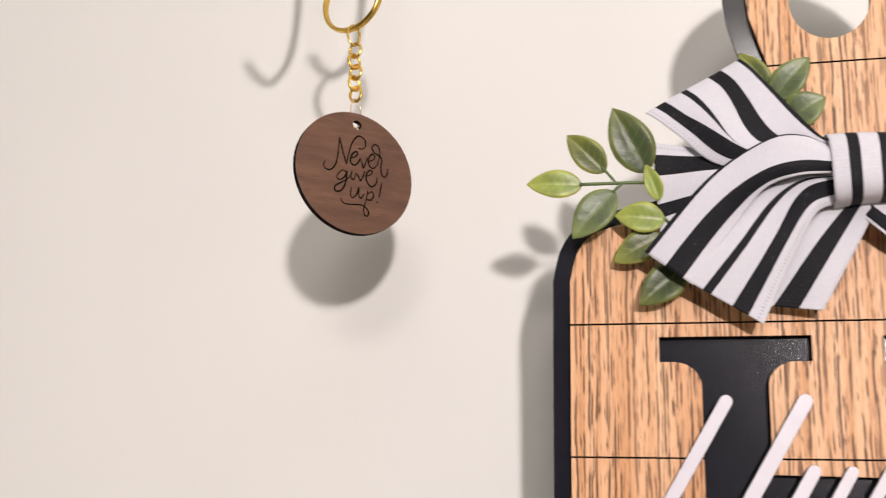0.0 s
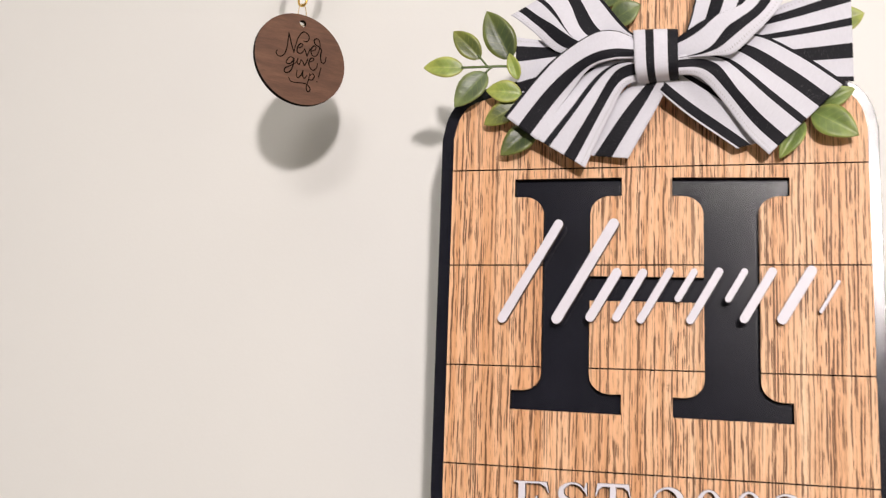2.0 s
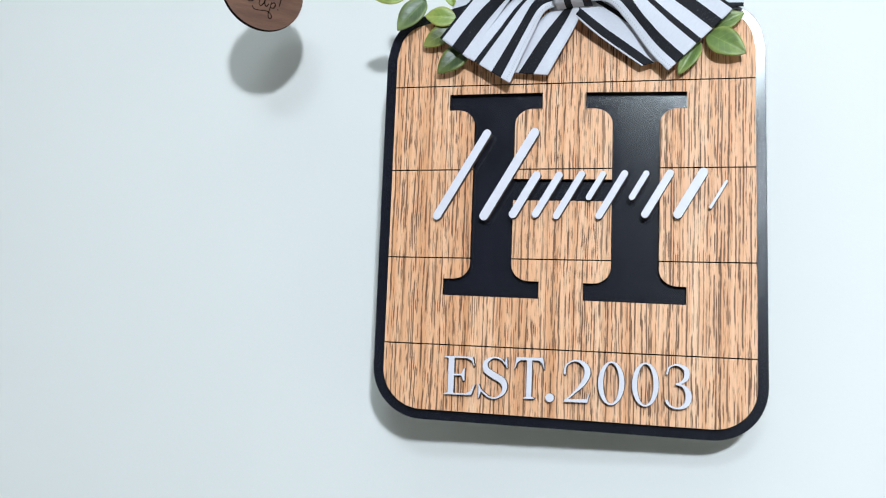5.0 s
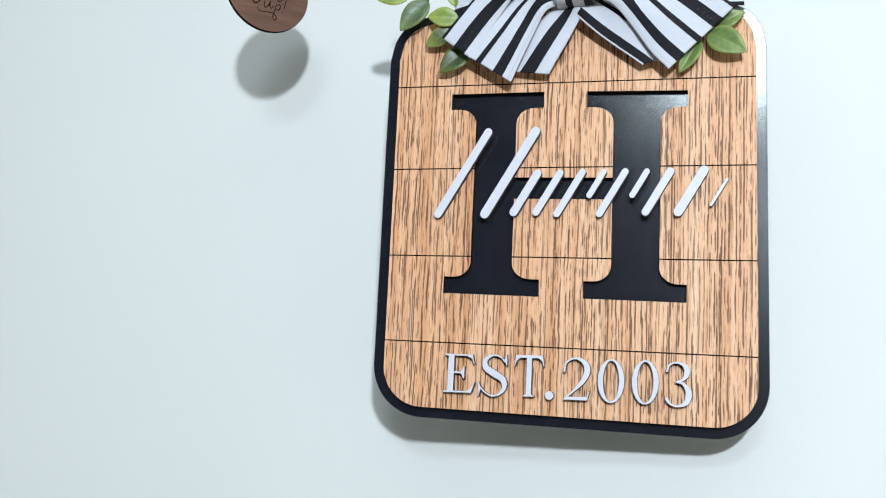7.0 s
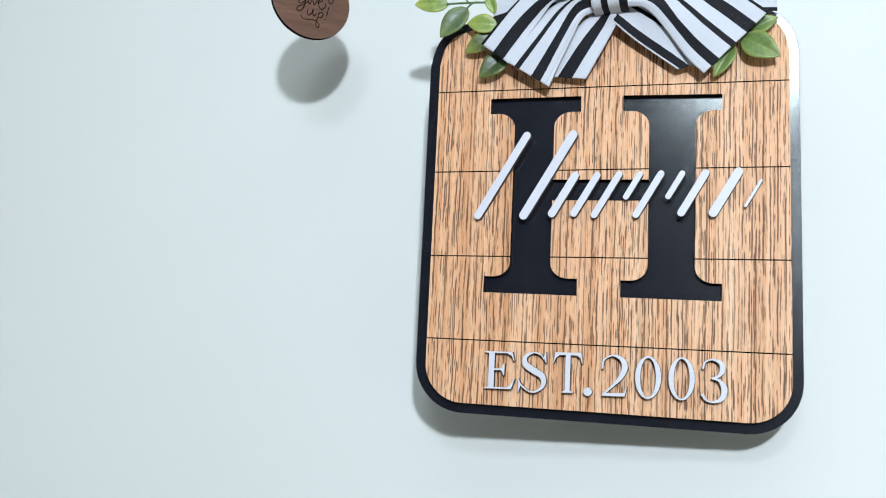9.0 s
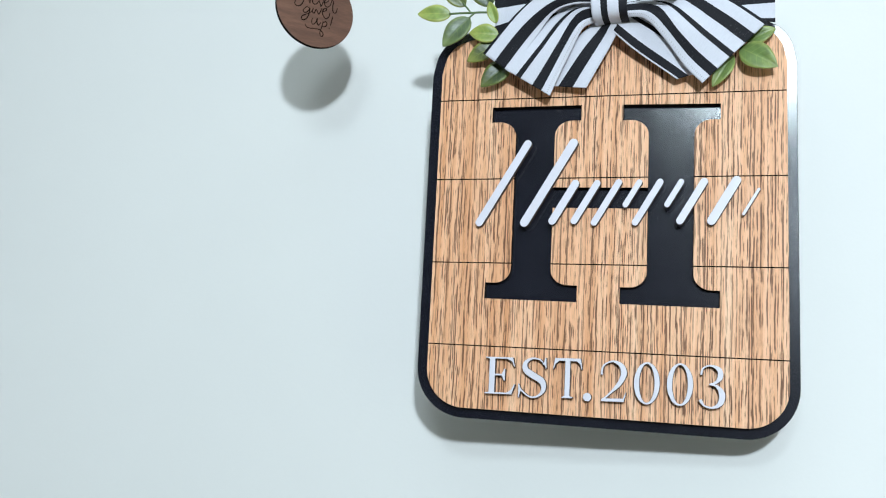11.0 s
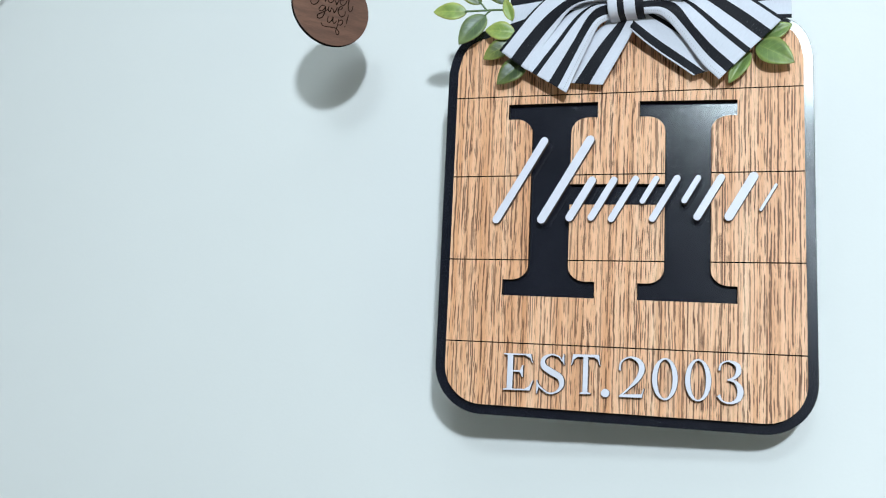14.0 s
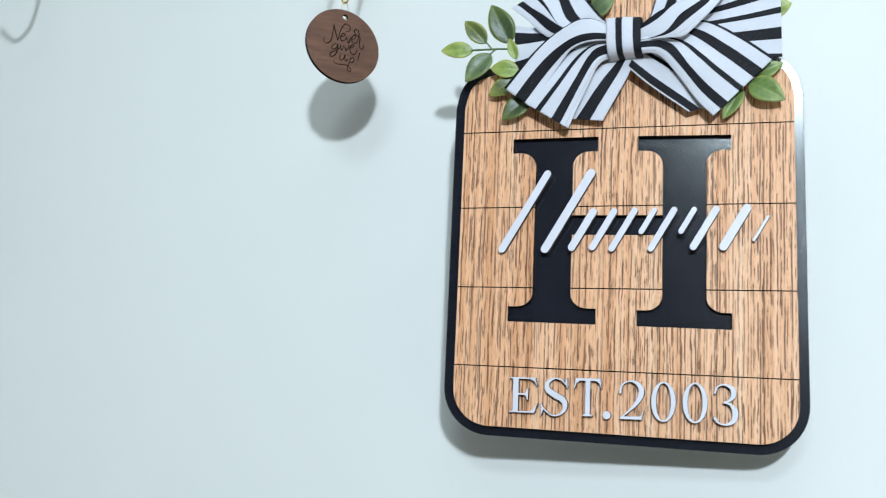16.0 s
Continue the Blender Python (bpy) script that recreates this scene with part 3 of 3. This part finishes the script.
def ribbon(name, first, second, stripes=STRIPES, dark_first=True, swell=0.004, ripple=0.0016, phase=0.0, stitch=True, steps=8, root=None, gather=(0.0, 0.6), curl=0.0):
    """A strip of ribbon between two edges that run from the knot to the cut end; the stripes lie side by side from the first edge to the second.
    root: how the stripes are gathered at the knot, and gather: from where to where along the strip they spread. curl: how far the cut end bends back."""
    a, b = catmull(first, steps * 12 // (len(first) - 1)), catmull(second, steps * 12 // (len(second) - 1))
    n = min(len(a), len(b))
    a = [a[round(i * (len(a) - 1) / (n - 1))] for i in range(n)]
    b = [b[round(i * (len(b) - 1) / (n - 1))] for i in range(n)]
    cuts, tones, last, dark, gathered, was = [0.0], [], 0.0, dark_first, [0.0], 0.0
    for s, g in zip(stripes, root or stripes):
        for k in range(1, 5):
            cuts.append(last + (s - last) * k / 4)
            gathered.append(was + (g - was) * k / 4)
            tones.append(1 if dark else 0)
        last, was, dark = s, g, not dark
    bm = bmesh.new()
    uv = bm.verts.layers.float_vector.new("weave")
    front, back, run = [], [], 0.0
    for i in range(n):
        s = i / (n - 1)
        if i:
            run += ((a[i] + b[i]) / 2 - (a[i - 1] + b[i - 1]) / 2).length
        row, low = [], []
        wide = (b[i] - a[i]).length
        ease = min(1.0, max(0.0, (s - gather[0]) / (gather[1] - gather[0])))
        bend = curl * max(0.0, (s - 0.88) / 0.12) ** 2
        ease = ease * ease * (3 - 2 * ease)
        for v0, v1 in zip(gathered, cuts):
            v = v0 + (v1 - v0) * ease
            p = a[i].lerp(b[i], v)
            out = swell * math.sin(math.pi * v) * (1 - 0.75 * s) + ripple * math.sin(v * 9.0 + phase + 2.0 * s) * (1 - 0.7 * s) + 0.0006 * math.sin(v * 5 + s * 8 + phase)
            p = p + Vector((0, bend - out, 0))
            w = bm.verts.new(p)
            w[uv] = (run, v1 * 0.04, 0)
            row.append(w)
            w2 = bm.verts.new(p + Vector((0, 0.00045, 0)))
            w2[uv] = (run, v1 * 0.04, 0)
            low.append(w2)
        front.append(row)
        back.append(low)
    m = len(cuts)
    for i in range(n - 1):
        for k in range(m - 1):
            for g, flip in ((front, 0), (back, 1)):
                q = (g[i][k], g[i][k + 1], g[i + 1][k + 1], g[i + 1][k])
                f = bm.faces.new(q if not flip else q[::-1])
                f.material_index = tones[k]
        for k, t in ((0, tones[0]), (m - 1, tones[-1])):
            f = bm.faces.new((front[i][k], front[i + 1][k], back[i + 1][k], back[i][k]))
            f.material_index = t
    for i in (0, n - 1):
        for k in range(m - 1):
            f = bm.faces.new((front[i][k], back[i][k], back[i][k + 1], front[i][k + 1]))
            f.material_index = tones[k]
    k = m - 3
    seam = [(front[i][k].co.copy(), front[i][k + 2].co.copy()) for i in range(n)]
    ob = part(name, bm, [RIB_W, RIB_B], bow, smooth=True)
    if stitch:
        bm, lift, gone = bmesh.new(), Vector((0, -0.00012, 0)), 0.0
        for i in range(2, n - 1):
            gone += (seam[i][0] - seam[i - 1][0]).length
            if gone < 0.0011:
                continue
            gone = 0.0
            p, q = seam[i][0], seam[i][0].lerp(seam[i][1], 0.36)
            d = (seam[i + 1][0] - seam[i - 1][0]).normalized() * 0.00016
            bm.faces.new([bm.verts.new(c + lift) for c in (p - d, p + d, q + d, q - d)])
        tagged(part("stitching", bm, STITCH, ob, "row of small grey stitches"), kind="stuff")
    return ob


# two short tails under the knot
ribbon("tail", [(0.116, -0.014, 1.642), (0.113, -0.012, 1.6335), (0.096, -0.009, 1.6025)], [(0.100, -0.014, 1.644), (0.082, -0.012, 1.626), (0.064, -0.008, 1.6065)], (0.27, 0.56, 1.0), False, 0.001, 0.0006, stitch=False)
ribbon("tail", [(0.106, -0.013, 1.6425), (0.1245, -0.011, 1.6262), (0.1510, -0.008, 1.6065)], [(0.124, -0.016, 1.650), (0.146, -0.013, 1.636), (0.176, -0.008, 1.6140)], (0.045, 0.28, 0.72, 0.85, 1.0), False, 0.001, 0.0006, stitch=False)
# loops at the back, to both sides
ribbon("loop", [(0.104, -0.012, 1.648), (0.060, -0.009, 1.640), (0.0365, -0.007, 1.6310)], [(0.104, -0.012, 1.662), (0.060, -0.010, 1.6680), (0.0342, -0.008, 1.6724)], (0.24, 0.38, 0.66, 0.88, 1.0), False, phase=1.0)
ribbon("loop", [(0.116, -0.011, 1.645), (0.160, -0.010, 1.6420), (0.2085, -0.008, 1.6405)], [(0.116, -0.012, 1.664), (0.150, -0.011, 1.6745), (0.178, -0.010, 1.6835), (0.2075, -0.009, 1.6935)], (0.045, 0.225, 0.37, 0.54, 0.62, 0.78, 0.89, 1.0), phase=2.0, swell=0.003)
# loop rising from the knot towards the leaves
ribbon("loop", [(0.102, -0.020, 1.664), (0.0961, -0.020, 1.6690), (0.0835, -0.015, 1.6868), (0.0694, -0.012, 1.7052)], [(0.100, -0.018, 1.653), (0.0792, -0.016, 1.6560), (0.0586, -0.015, 1.6608), (0.0443, -0.013, 1.6740), (0.0316, -0.012, 1.6849)],
       (0.035, 0.20, 0.335, 0.565, 0.625, 0.79, 0.895, 1.0), phase=0.5, swell=0.002, root=(0.05, 0.32, 0.52, 0.69, 0.6905, 0.695, 0.89, 1.0), gather=(0.47, 0.92), curl=0.003)
# lower loop beside the monogram's second stem
ribbon("loop", [(0.1205, -0.021, 1.6530), (0.142, -0.018, 1.6590), (0.1605, -0.0165, 1.6645), (0.1817, -0.016, 1.6535), (0.2035, -0.014, 1.6378)], [(0.119, -0.022, 1.6430), (0.132, -0.021, 1.6415), (0.1435, -0.018, 1.6300), (0.156, -0.015, 1.6130), (0.1665, -0.013, 1.6020)],
       phase=0.3, swell=0.0035, ripple=0.0014, root=(0.02, 0.05, 0.08, 0.24, 0.26, 0.34, 0.74, 1.0))
# lower loop beside the first stem: an under layer, and a fold laid over it
ribbon("loop", [(0.101, -0.019, 1.6525), (0.087, -0.018, 1.6520), (0.0735, -0.017, 1.6465), (0.0615, -0.016, 1.6330), (0.0450, -0.0145, 1.6150)], [(0.102, -0.020, 1.6415), (0.0945, -0.019, 1.6380), (0.0880, -0.017, 1.6265), (0.0805, -0.016, 1.6115), (0.0740, -0.014, 1.5970)],
       (0.24, 0.345, 0.61, 0.81, 1.0), False, 0.003, 0.0008, root=(0.06, 0.12, 0.24, 0.74, 1.0))
ribbon("fold", [(0.100, -0.022, 1.6635), (0.090, -0.024, 1.6672), (0.079, -0.024, 1.6668), (0.063, -0.021, 1.6590), (0.050, -0.019, 1.6480), (0.0305, -0.0155, 1.6258)], [(0.101, -0.026, 1.6515), (0.0885, -0.026, 1.6510), (0.0765, -0.0225, 1.6478), (0.0660, -0.0185, 1.6365), (0.0483, -0.0152, 1.6125)],
       (0.083, 0.43, 0.80, 1.0), True, 0.004, 0.0006, stitch=False, root=(0.04, 0.68, 0.95, 1.0), gather=(0.38, 0.95))
# upper loop: a flat part behind, and a fold sweeping over it from the knot
ribbon("loop", [(0.120, -0.018, 1.6560), (0.1265, -0.018, 1.6695), (0.1308, -0.014, 1.6887), (0.1353, -0.012, 1.7118)], [(0.134, -0.018, 1.6600), (0.1535, -0.020, 1.6740), (0.1605, -0.017, 1.6900), (0.1668, -0.0125, 1.7065)],
       (0.03, 0.29, 0.53, 0.79, 0.91, 1.0), True, 0.0006, 0.0004, phase=1.6, stitch=False, gather=(-0.2, 0.1))
ribbon("fold", [(0.1200, -0.020, 1.6620), (0.1320, -0.024, 1.6690), (0.1409, -0.026, 1.6728), (0.1486, -0.026, 1.6752), (0.1554, -0.023, 1.6800), (0.1607, -0.018, 1.6926), (0.1646, -0.0132, 1.7068)],
       [(0.1200, -0.022, 1.6518), (0.1395, -0.026, 1.6508), (0.1493, -0.027, 1.6514), (0.1592, -0.027, 1.6606), (0.1693, -0.025, 1.6720), (0.1766, -0.020, 1.6853), (0.1839, -0.015, 1.7028)],
       (0.002, 0.39, 0.68, 1.0), True, 0.0022, 0.0004, phase=1.6, root=(0.30, 0.97, 0.985, 1.0), gather=(0.0, 0.42), curl=0.002)


def knot_band():
    """The band wrapped round the middle of the bow."""
    bm = bmesh.new()
    uv = bm.verts.layers.float_vector.new("weave")
    cuts, tones, last = [0.0], [], 0.0
    for s, tone in ((0.27, 0), (0.46, 1), (0.77, 0), (1.0, 1)):
        for k in range(1, 6):
            cuts.append(last + (s - last) * k / 5)
            tones.append(tone)
        last = s
    rows, layers = 26, []
    for thick in (0.0, 0.0006):
        grid = []
        for i in range(rows + 1):
            s = i / rows
            ang = radians(-20 + 220 * s)
            row = []
            for v in cuts:
                x = (0.0985 + 0.0030 * s) * (1 - v) + (0.1216 + 0.0008 * s) * v
                zt, zb = 1.6680 * (1 - v) + 1.6674 * v, 1.6408 * (1 - v) + 1.6424 * v
                h, mid = (zt - zb) / 2, (zt + zb) / 2
                ca, sa = math.cos(ang), math.sin(ang)
                z = mid + (h - thick) * math.copysign(abs(ca) ** 0.7, ca)
                y = -0.0165 - (0.0125 - thick) * max(-0.6, math.copysign(abs(sa) ** 0.6, sa)) - 0.0012 * math.sin(math.pi * v)
                w = bm.verts.new((x, y, z))
                w[uv] = (s * 0.045, v * 0.024, 0)
                row.append(w)
            grid.append(row)
        layers.append(grid)
    m = len(cuts)
    for i in range(rows):
        for k in range(m - 1):
            for g in layers:
                f = bm.faces.new((g[i][k], g[i][k + 1], g[i + 1][k + 1], g[i + 1][k]))
                f.material_index = tones[k]
        for k, t in ((0, 0), (m - 1, 1)):
            f = bm.faces.new((layers[0][i][k], layers[0][i + 1][k], layers[1][i + 1][k], layers[1][i][k]))
            f.material_index = t
    return part("knot", bm, [RIB_W, RIB_B], bow, "striped ribbon band wrapped round the middle", smooth=True)


knot_band()
part("tie", tube([(0.109, 0.0, 1.652), (0.109, -0.016, 1.652)], 0.0015, 8), RIB_B, bow, "short wire tie behind the knot")


# ---- artificial leaves ----
def leaf(sprig, base, tip, width, mat, cup=0.0022, curl=0.002, wave=0.0):
    """A thick moulded leaf with a sunk midrib from base to tip, both (x, y, z)."""
    base, tip = Vector(base), Vector(tip)
    d = tip - base
    length = d.length
    d.normalize()
    side = d.cross(Vector((0, -1, 0))).normalized()
    up = side.cross(d).normalized()
    if up.y > 0:
        up = -up
    bm = bmesh.new()
    uv = bm.verts.layers.float_vector.new("leaf_uv")
    nu, nv, sheets = 16, 8, []
    for thick in (0.0, 0.0007):
        grid = []
        for i in range(nu + 1):
            s = i / nu
            half = width / 2 * (math.sin(math.pi * s ** 0.82) ** 0.80 if 0 < s < 1 else 0.0) + 0.0003
            if s > 0.9:
                half *= 0.75 + 0.25 * (1 - s) / 0.1
            row = []
            for k in range(nv + 1):
                v = k / nv * 2 - 1
                q = abs(v)
                vein = 0.00022 * math.cos(s * 42 - q * 9) * math.sin(math.pi * min(1, q * 1.05)) if 0 < q < 1 else 0.0
                h = cup * (1 - (1 - q) ** 2) * math.sin(math.pi * s) * 0.6 - curl * (s - 0.35) ** 2 * 2.2 + vein + wave * math.sin(s * 9 + v * 1.5)
                w = bm.verts.new(base + d * (s * length) + side * (v * half) - up * (thick - h))
                w[uv] = (s, q, 0)
                row.append(w)
            grid.append(row)
        sheets.append(grid)
    for i in range(nu):
        for k in range(nv):
            for g in sheets:
                bm.faces.new((g[i][k], g[i][k + 1], g[i + 1][k + 1], g[i + 1][k]))
        for k in (0, nv):
            bm.faces.new((sheets[0][i][k], sheets[0][i + 1][k], sheets[1][i + 1][k], sheets[1][i][k]))
    for i in (0, nu):
        for k in range(nv):
            bm.faces.new((sheets[0][i][k], sheets[0][i][k + 1], sheets[1][i][k + 1], sheets[1][i][k]))
    part("leaf", bm, mat, sprig, smooth=True)


def stem(sprig, points, r=0.0007):
    part("stem", tube(catmull(points, 6), r, 7), STEM, sprig, smooth=True)


left = thing("leaf_sprig", "artificial green leaf sprig tucked under the striped bow", "leaf sprig", "sprigs behind the bow", at=ASKEW)
stem(left, [(0.005, -0.010, 1.6558), (0.018, -0.0105, 1.6555), (0.032, -0.009, 1.6555), (0.060, -0.004, 1.653)])
stem(left, [(0.014, -0.0105, 1.6625), (0.0165, -0.0105, 1.6595), (0.0195, -0.010, 1.6558)], 0.0006)
stem(left, [(0.0185, -0.0105, 1.6520), (0.0205, -0.0105, 1.6540), (0.0225, -0.010, 1.6557)], 0.0006)
leaf(left, (0.0060, -0.010, 1.6557), (-0.0165, -0.012, 1.6568), 0.0112, LEAF_LIME, 0.0015)
leaf(left, (0.0153, -0.0105, 1.6605), (0.0004, -0.014, 1.6760), 0.0118, LEAF_MID, 0.003)
leaf(left, (0.0320, -0.009, 1.6597), (0.0190, -0.015, 1.6860), 0.0168, LEAF_DARK, 0.003)
leaf(left, (0.0190, -0.0105, 1.6525), (0.0020, -0.013, 1.6335), 0.0142, LEAF_PALE, 0.0025)
leaf(left, (0.0365, -0.010, 1.6480), (0.0315, -0.012, 1.6625), 0.0065, LEAF_LIME, 0.002)

low = thing("leaf_sprig", "small green artificial leaves under the lower edge of the bow", "leaf sprig", "sprigs behind the bow", at=ASKEW)
stem(low, [(0.038, -0.008, 1.6410), (0.044, -0.006, 1.636), (0.058, -0.004, 1.632)])
leaf(low, (0.0385, -0.009, 1.6400), (0.0190, -0.011, 1.6425), 0.0120, LEAF_LIME, 0.0025)
leaf(low, (0.0370, -0.007, 1.6345), (0.0180, -0.009, 1.6240), 0.0120, LEAF_MID, 0.002)
leaf(low, (0.0460, -0.006, 1.6220), (0.0280, -0.010, 1.6065), 0.0140, LEAF_DARK, 0.003)

top = thing("leaf_sprig", "pair of green artificial leaves above the knot of the bow", "leaf sprig", "sprigs behind the bow", at=ASKEW)
stem(top, [(0.082, -0.005, 1.6905), (0.085, -0.004, 1.6800), (0.092, -0.004, 1.660)])
leaf(top, (0.0815, -0.005, 1.6890), (0.0960, -0.009, 1.7045), 0.0125, LEAF_PALE, 0.002)
leaf(top, (0.0860, -0.005, 1.6800), (0.1012, -0.009, 1.6875), 0.0140, LEAF_PALE, 0.002)
leaf(top, (0.0815, -0.004, 1.6930), (0.0695, -0.006, 1.7095), 0.0085, LEAF_MID, 0.002)

right = thing("leaf_sprig", "green artificial leaf sprig beside the outer end of the bow", "leaf sprig", "sprigs behind the bow", at=ASKEW)
stem(right, [(0.186, -0.006, 1.6275), (0.178, -0.004, 1.6330), (0.160, -0.004, 1.640)])
stem(right, [(0.198, -0.005, 1.6715), (0.180, -0.004, 1.664), (0.160, -0.004, 1.640)])
leaf(right, (0.1880, -0.007, 1.6255), (0.2096, -0.012, 1.6118), 0.0160, LEAF_FRESH, 0.003)
leaf(right, (0.1840, -0.006, 1.6215), (0.1722, -0.009, 1.6015), 0.0100, LEAF_FRESH, 0.003)
leaf(right, (0.1920, -0.006, 1.6290), (0.2085, -0.009, 1.6365), 0.0095, LEAF_FRESH, 0.002)
leaf(right, (0.1985, -0.005, 1.6715), (0.2140, -0.008, 1.6765), 0.0130, LEAF_LIME, 0.002)


# ---- the key chain ----
TURNED = Matrix.Rotation(radians(50.5), 4, "Z")
chain = thing("key_chain", "round walnut key chain with engraved words on a gold ring", "key chain", at=pose(-0.0884, -0.0278, 1.6787))


def disc_plate():
    R, T = 0.0281, 0.0031
    bm = plate([arc(0, 0, R, R, 0, 357, 119), arc(0.0008, 0.0226, 0.0021, 0.0021, 0, 345, 23)], -T / 2, T, 0.0002)
    for f in bm.faces:
        f.material_index = 1 if abs(f.normal.y) < 0.3 else 0
    return bm


tag_ob = part("tag", disc_plate(), [WALNUT, BURN], chain, "round walnut disc with a laser-burnt dark rim")
tag_ob.matrix_basis = TURNED


def engrave(name, strokes, wide=0.74):
    """Burnt lines on the face of the disc, strokes in millimetres from its centre."""
    bm = bmesh.new()
    for pts in strokes:
        line = catmull([(u / 1000, -0.00156, v / 1000) for u, v in pts], 6) if len(pts) > 1 else []
        n = len(line)
        rad = [wide / 2000 * (0.75 + 0.35 * math.sin(math.pi * i / max(1, n - 1))) for i in range(n)]
        piece = tube(line, rad, 6, flat=(Vector((0, 1, 0)), 0.22))
        me = bpy.data.meshes.new("piece")
        piece.to_mesh(me)
        piece.free()
        bm.from_mesh(me)
        bpy.data.meshes.remove(me)
    return part(name, bm, BURN, tag_ob)


WORDS = {
    "word_never": [
        [(-14.5, 2.5), (-15.2, 0.6), (-14.1, -1.0), (-11.9, -0.9), (-9.8, 1.5), (-8.6, 6.1), (-8.0, 12.6), (-7.8, 14.9)],
        [(-7.8, 14.9), (-6.5, 9.8), (-4.3, 2.8)],
        [(-4.3, 2.8), (-3.6, 7.0), (-2.1, 12.4), (0.0, 16.2), (1.9, 17.4), (4.3, 16.3), (4.9, 13.8), (3.6, 11.7), (1.3, 11.5)],
        [(-2.7, 6.4), (-0.5, 7.0), (1.1, 8.9), (0.0, 9.7), (-1.9, 7.6), (-2.4, 4.4), (-0.6, 3.2), (1.3, 4.8), (2.3, 7.0)],
        [(2.3, 7.0), (3.3, 4.4), (3.9, 2.7), (5.2, 6.0), (5.7, 7.9)],
        [(6.4, 6.2), (8.9, 7.7), (9.4, 9.6), (7.9, 9.9), (6.3, 7.0), (7.0, 4.0), (9.0, 3.6), (10.7, 5.4)],
        [(10.7, 5.4), (12.0, 10.6), (11.3, 14.2), (9.5, 14.9), (8.1, 13.3), (9.1, 11.1), (11.4, 10.0), (12.9, 8.5), (12.5, 4.7), (12.9, 1.4), (14.1, 0.3), (15.5, 1.6), (16.0, 4.8)]],
    "word_give": [
        [(-4.4, -0.6), (-6.4, -0.2), (-8.5, -2.6), (-8.7, -4.4), (-6.8, -4.5), (-4.9, -2.5), (-4.1, -0.3), (-4.5, -4.7), (-6.0, -8.7), (-8.2, -10.3), (-9.8, -9.9), (-9.4, -7.8), (-6.2, -5.5), (-2.9, -2.9), (-1.6, 0.2)],
        [(-1.6, 0.2), (-2.1, -2.7), (-0.7, -3.5), (0.3, -0.3)],
        [(0.3, -0.3), (1.5, -1.6), (2.4, -3.5), (4.0, -0.6), (4.5, 1.2)],
        [(5.2, -1.0), (7.7, 0.5), (8.2, 2.1), (6.5, 1.8), (5.2, -1.0), (5.9, -3.9), (7.9, -5.4), (10.1, -3.5), (10.6, -0.5)]],
    "word_up": [
        [(-1.9, -7.3), (-2.3, -10.7), (-1.2, -12.0), (0.7, -9.9), (1.7, -6.9), (1.6, -10.0), (2.7, -11.6), (4.4, -9.3)],
        [(6.0, -7.5), (5.3, -12.0), (4.1, -16.5), (4.7, -19.2), (6.1, -19.0), (6.4, -17.2), (4.9, -15.4), (2.6, -14.7), (-3.0, -15.3), (-5.8, -15.0), (-7.0, -12.9)],
        [(5.8, -9.3), (8.0, -7.7), (8.9, -9.3), (7.6, -11.6), (5.6, -11.7)],
        [(13.0, -2.5), (11.5, -9.7)], [(10.8, -11.8), (10.6, -12.4)]],
}
for name, strokes in WORDS.items():
    engrave(name, strokes)


def oval(width, height, wire, twist, at, mat, name, sides=7):
    """A closed wire link, turned about the vertical by twist degrees."""
    pts = [(width / 2 * math.cos(2 * math.pi * k / 24), 0, height / 2 * math.sin(2 * math.pi * k / 24)) for k in range(24)]
    bm = tube(pts, wire, sides, True)
    bmesh.ops.transform(bm, verts=bm.verts, matrix=pose(*at, 0, 0, twist))
    return part(name, bm, mat, chain, smooth=True)


# split ring: two turns of wire
for dy in (-0.0006, 0.0006):
    pts = [(0.0155 * math.cos(2 * math.pi * k / 64), dy + 0.0004 * math.sin(2 * math.pi * k / 64), 0.0155 * math.sin(2 * math.pi * k / 64)) for k in range(64)]
    bm = tube(pts, 0.00105, 8, True)
    bmesh.ops.transform(bm, verts=bm.verts, matrix=pose(-0.0008, -0.001, 0.0855, 0, 0, -12))
    part("key_ring", bm, GOLD, chain, "gold split ring", smooth=True)
oval(0.0060, 0.0100, 0.0006, 52, (0, -0.001, 0.0668), GOLD, "chain_link")
for k in range(5):
    oval(0.0058, 0.0070, 0.0007, 58 if k % 2 else -8, (0.0003 * (-1) ** k, 0.0002 * k, 0.0596 - 0.00535 * k), GOLD, "chain_link")
oval(0.0052, 0.0142, 0.0003, 52, (0.0006, 0.0003, 0.0285), PALE_GOLD, "jump_ring")
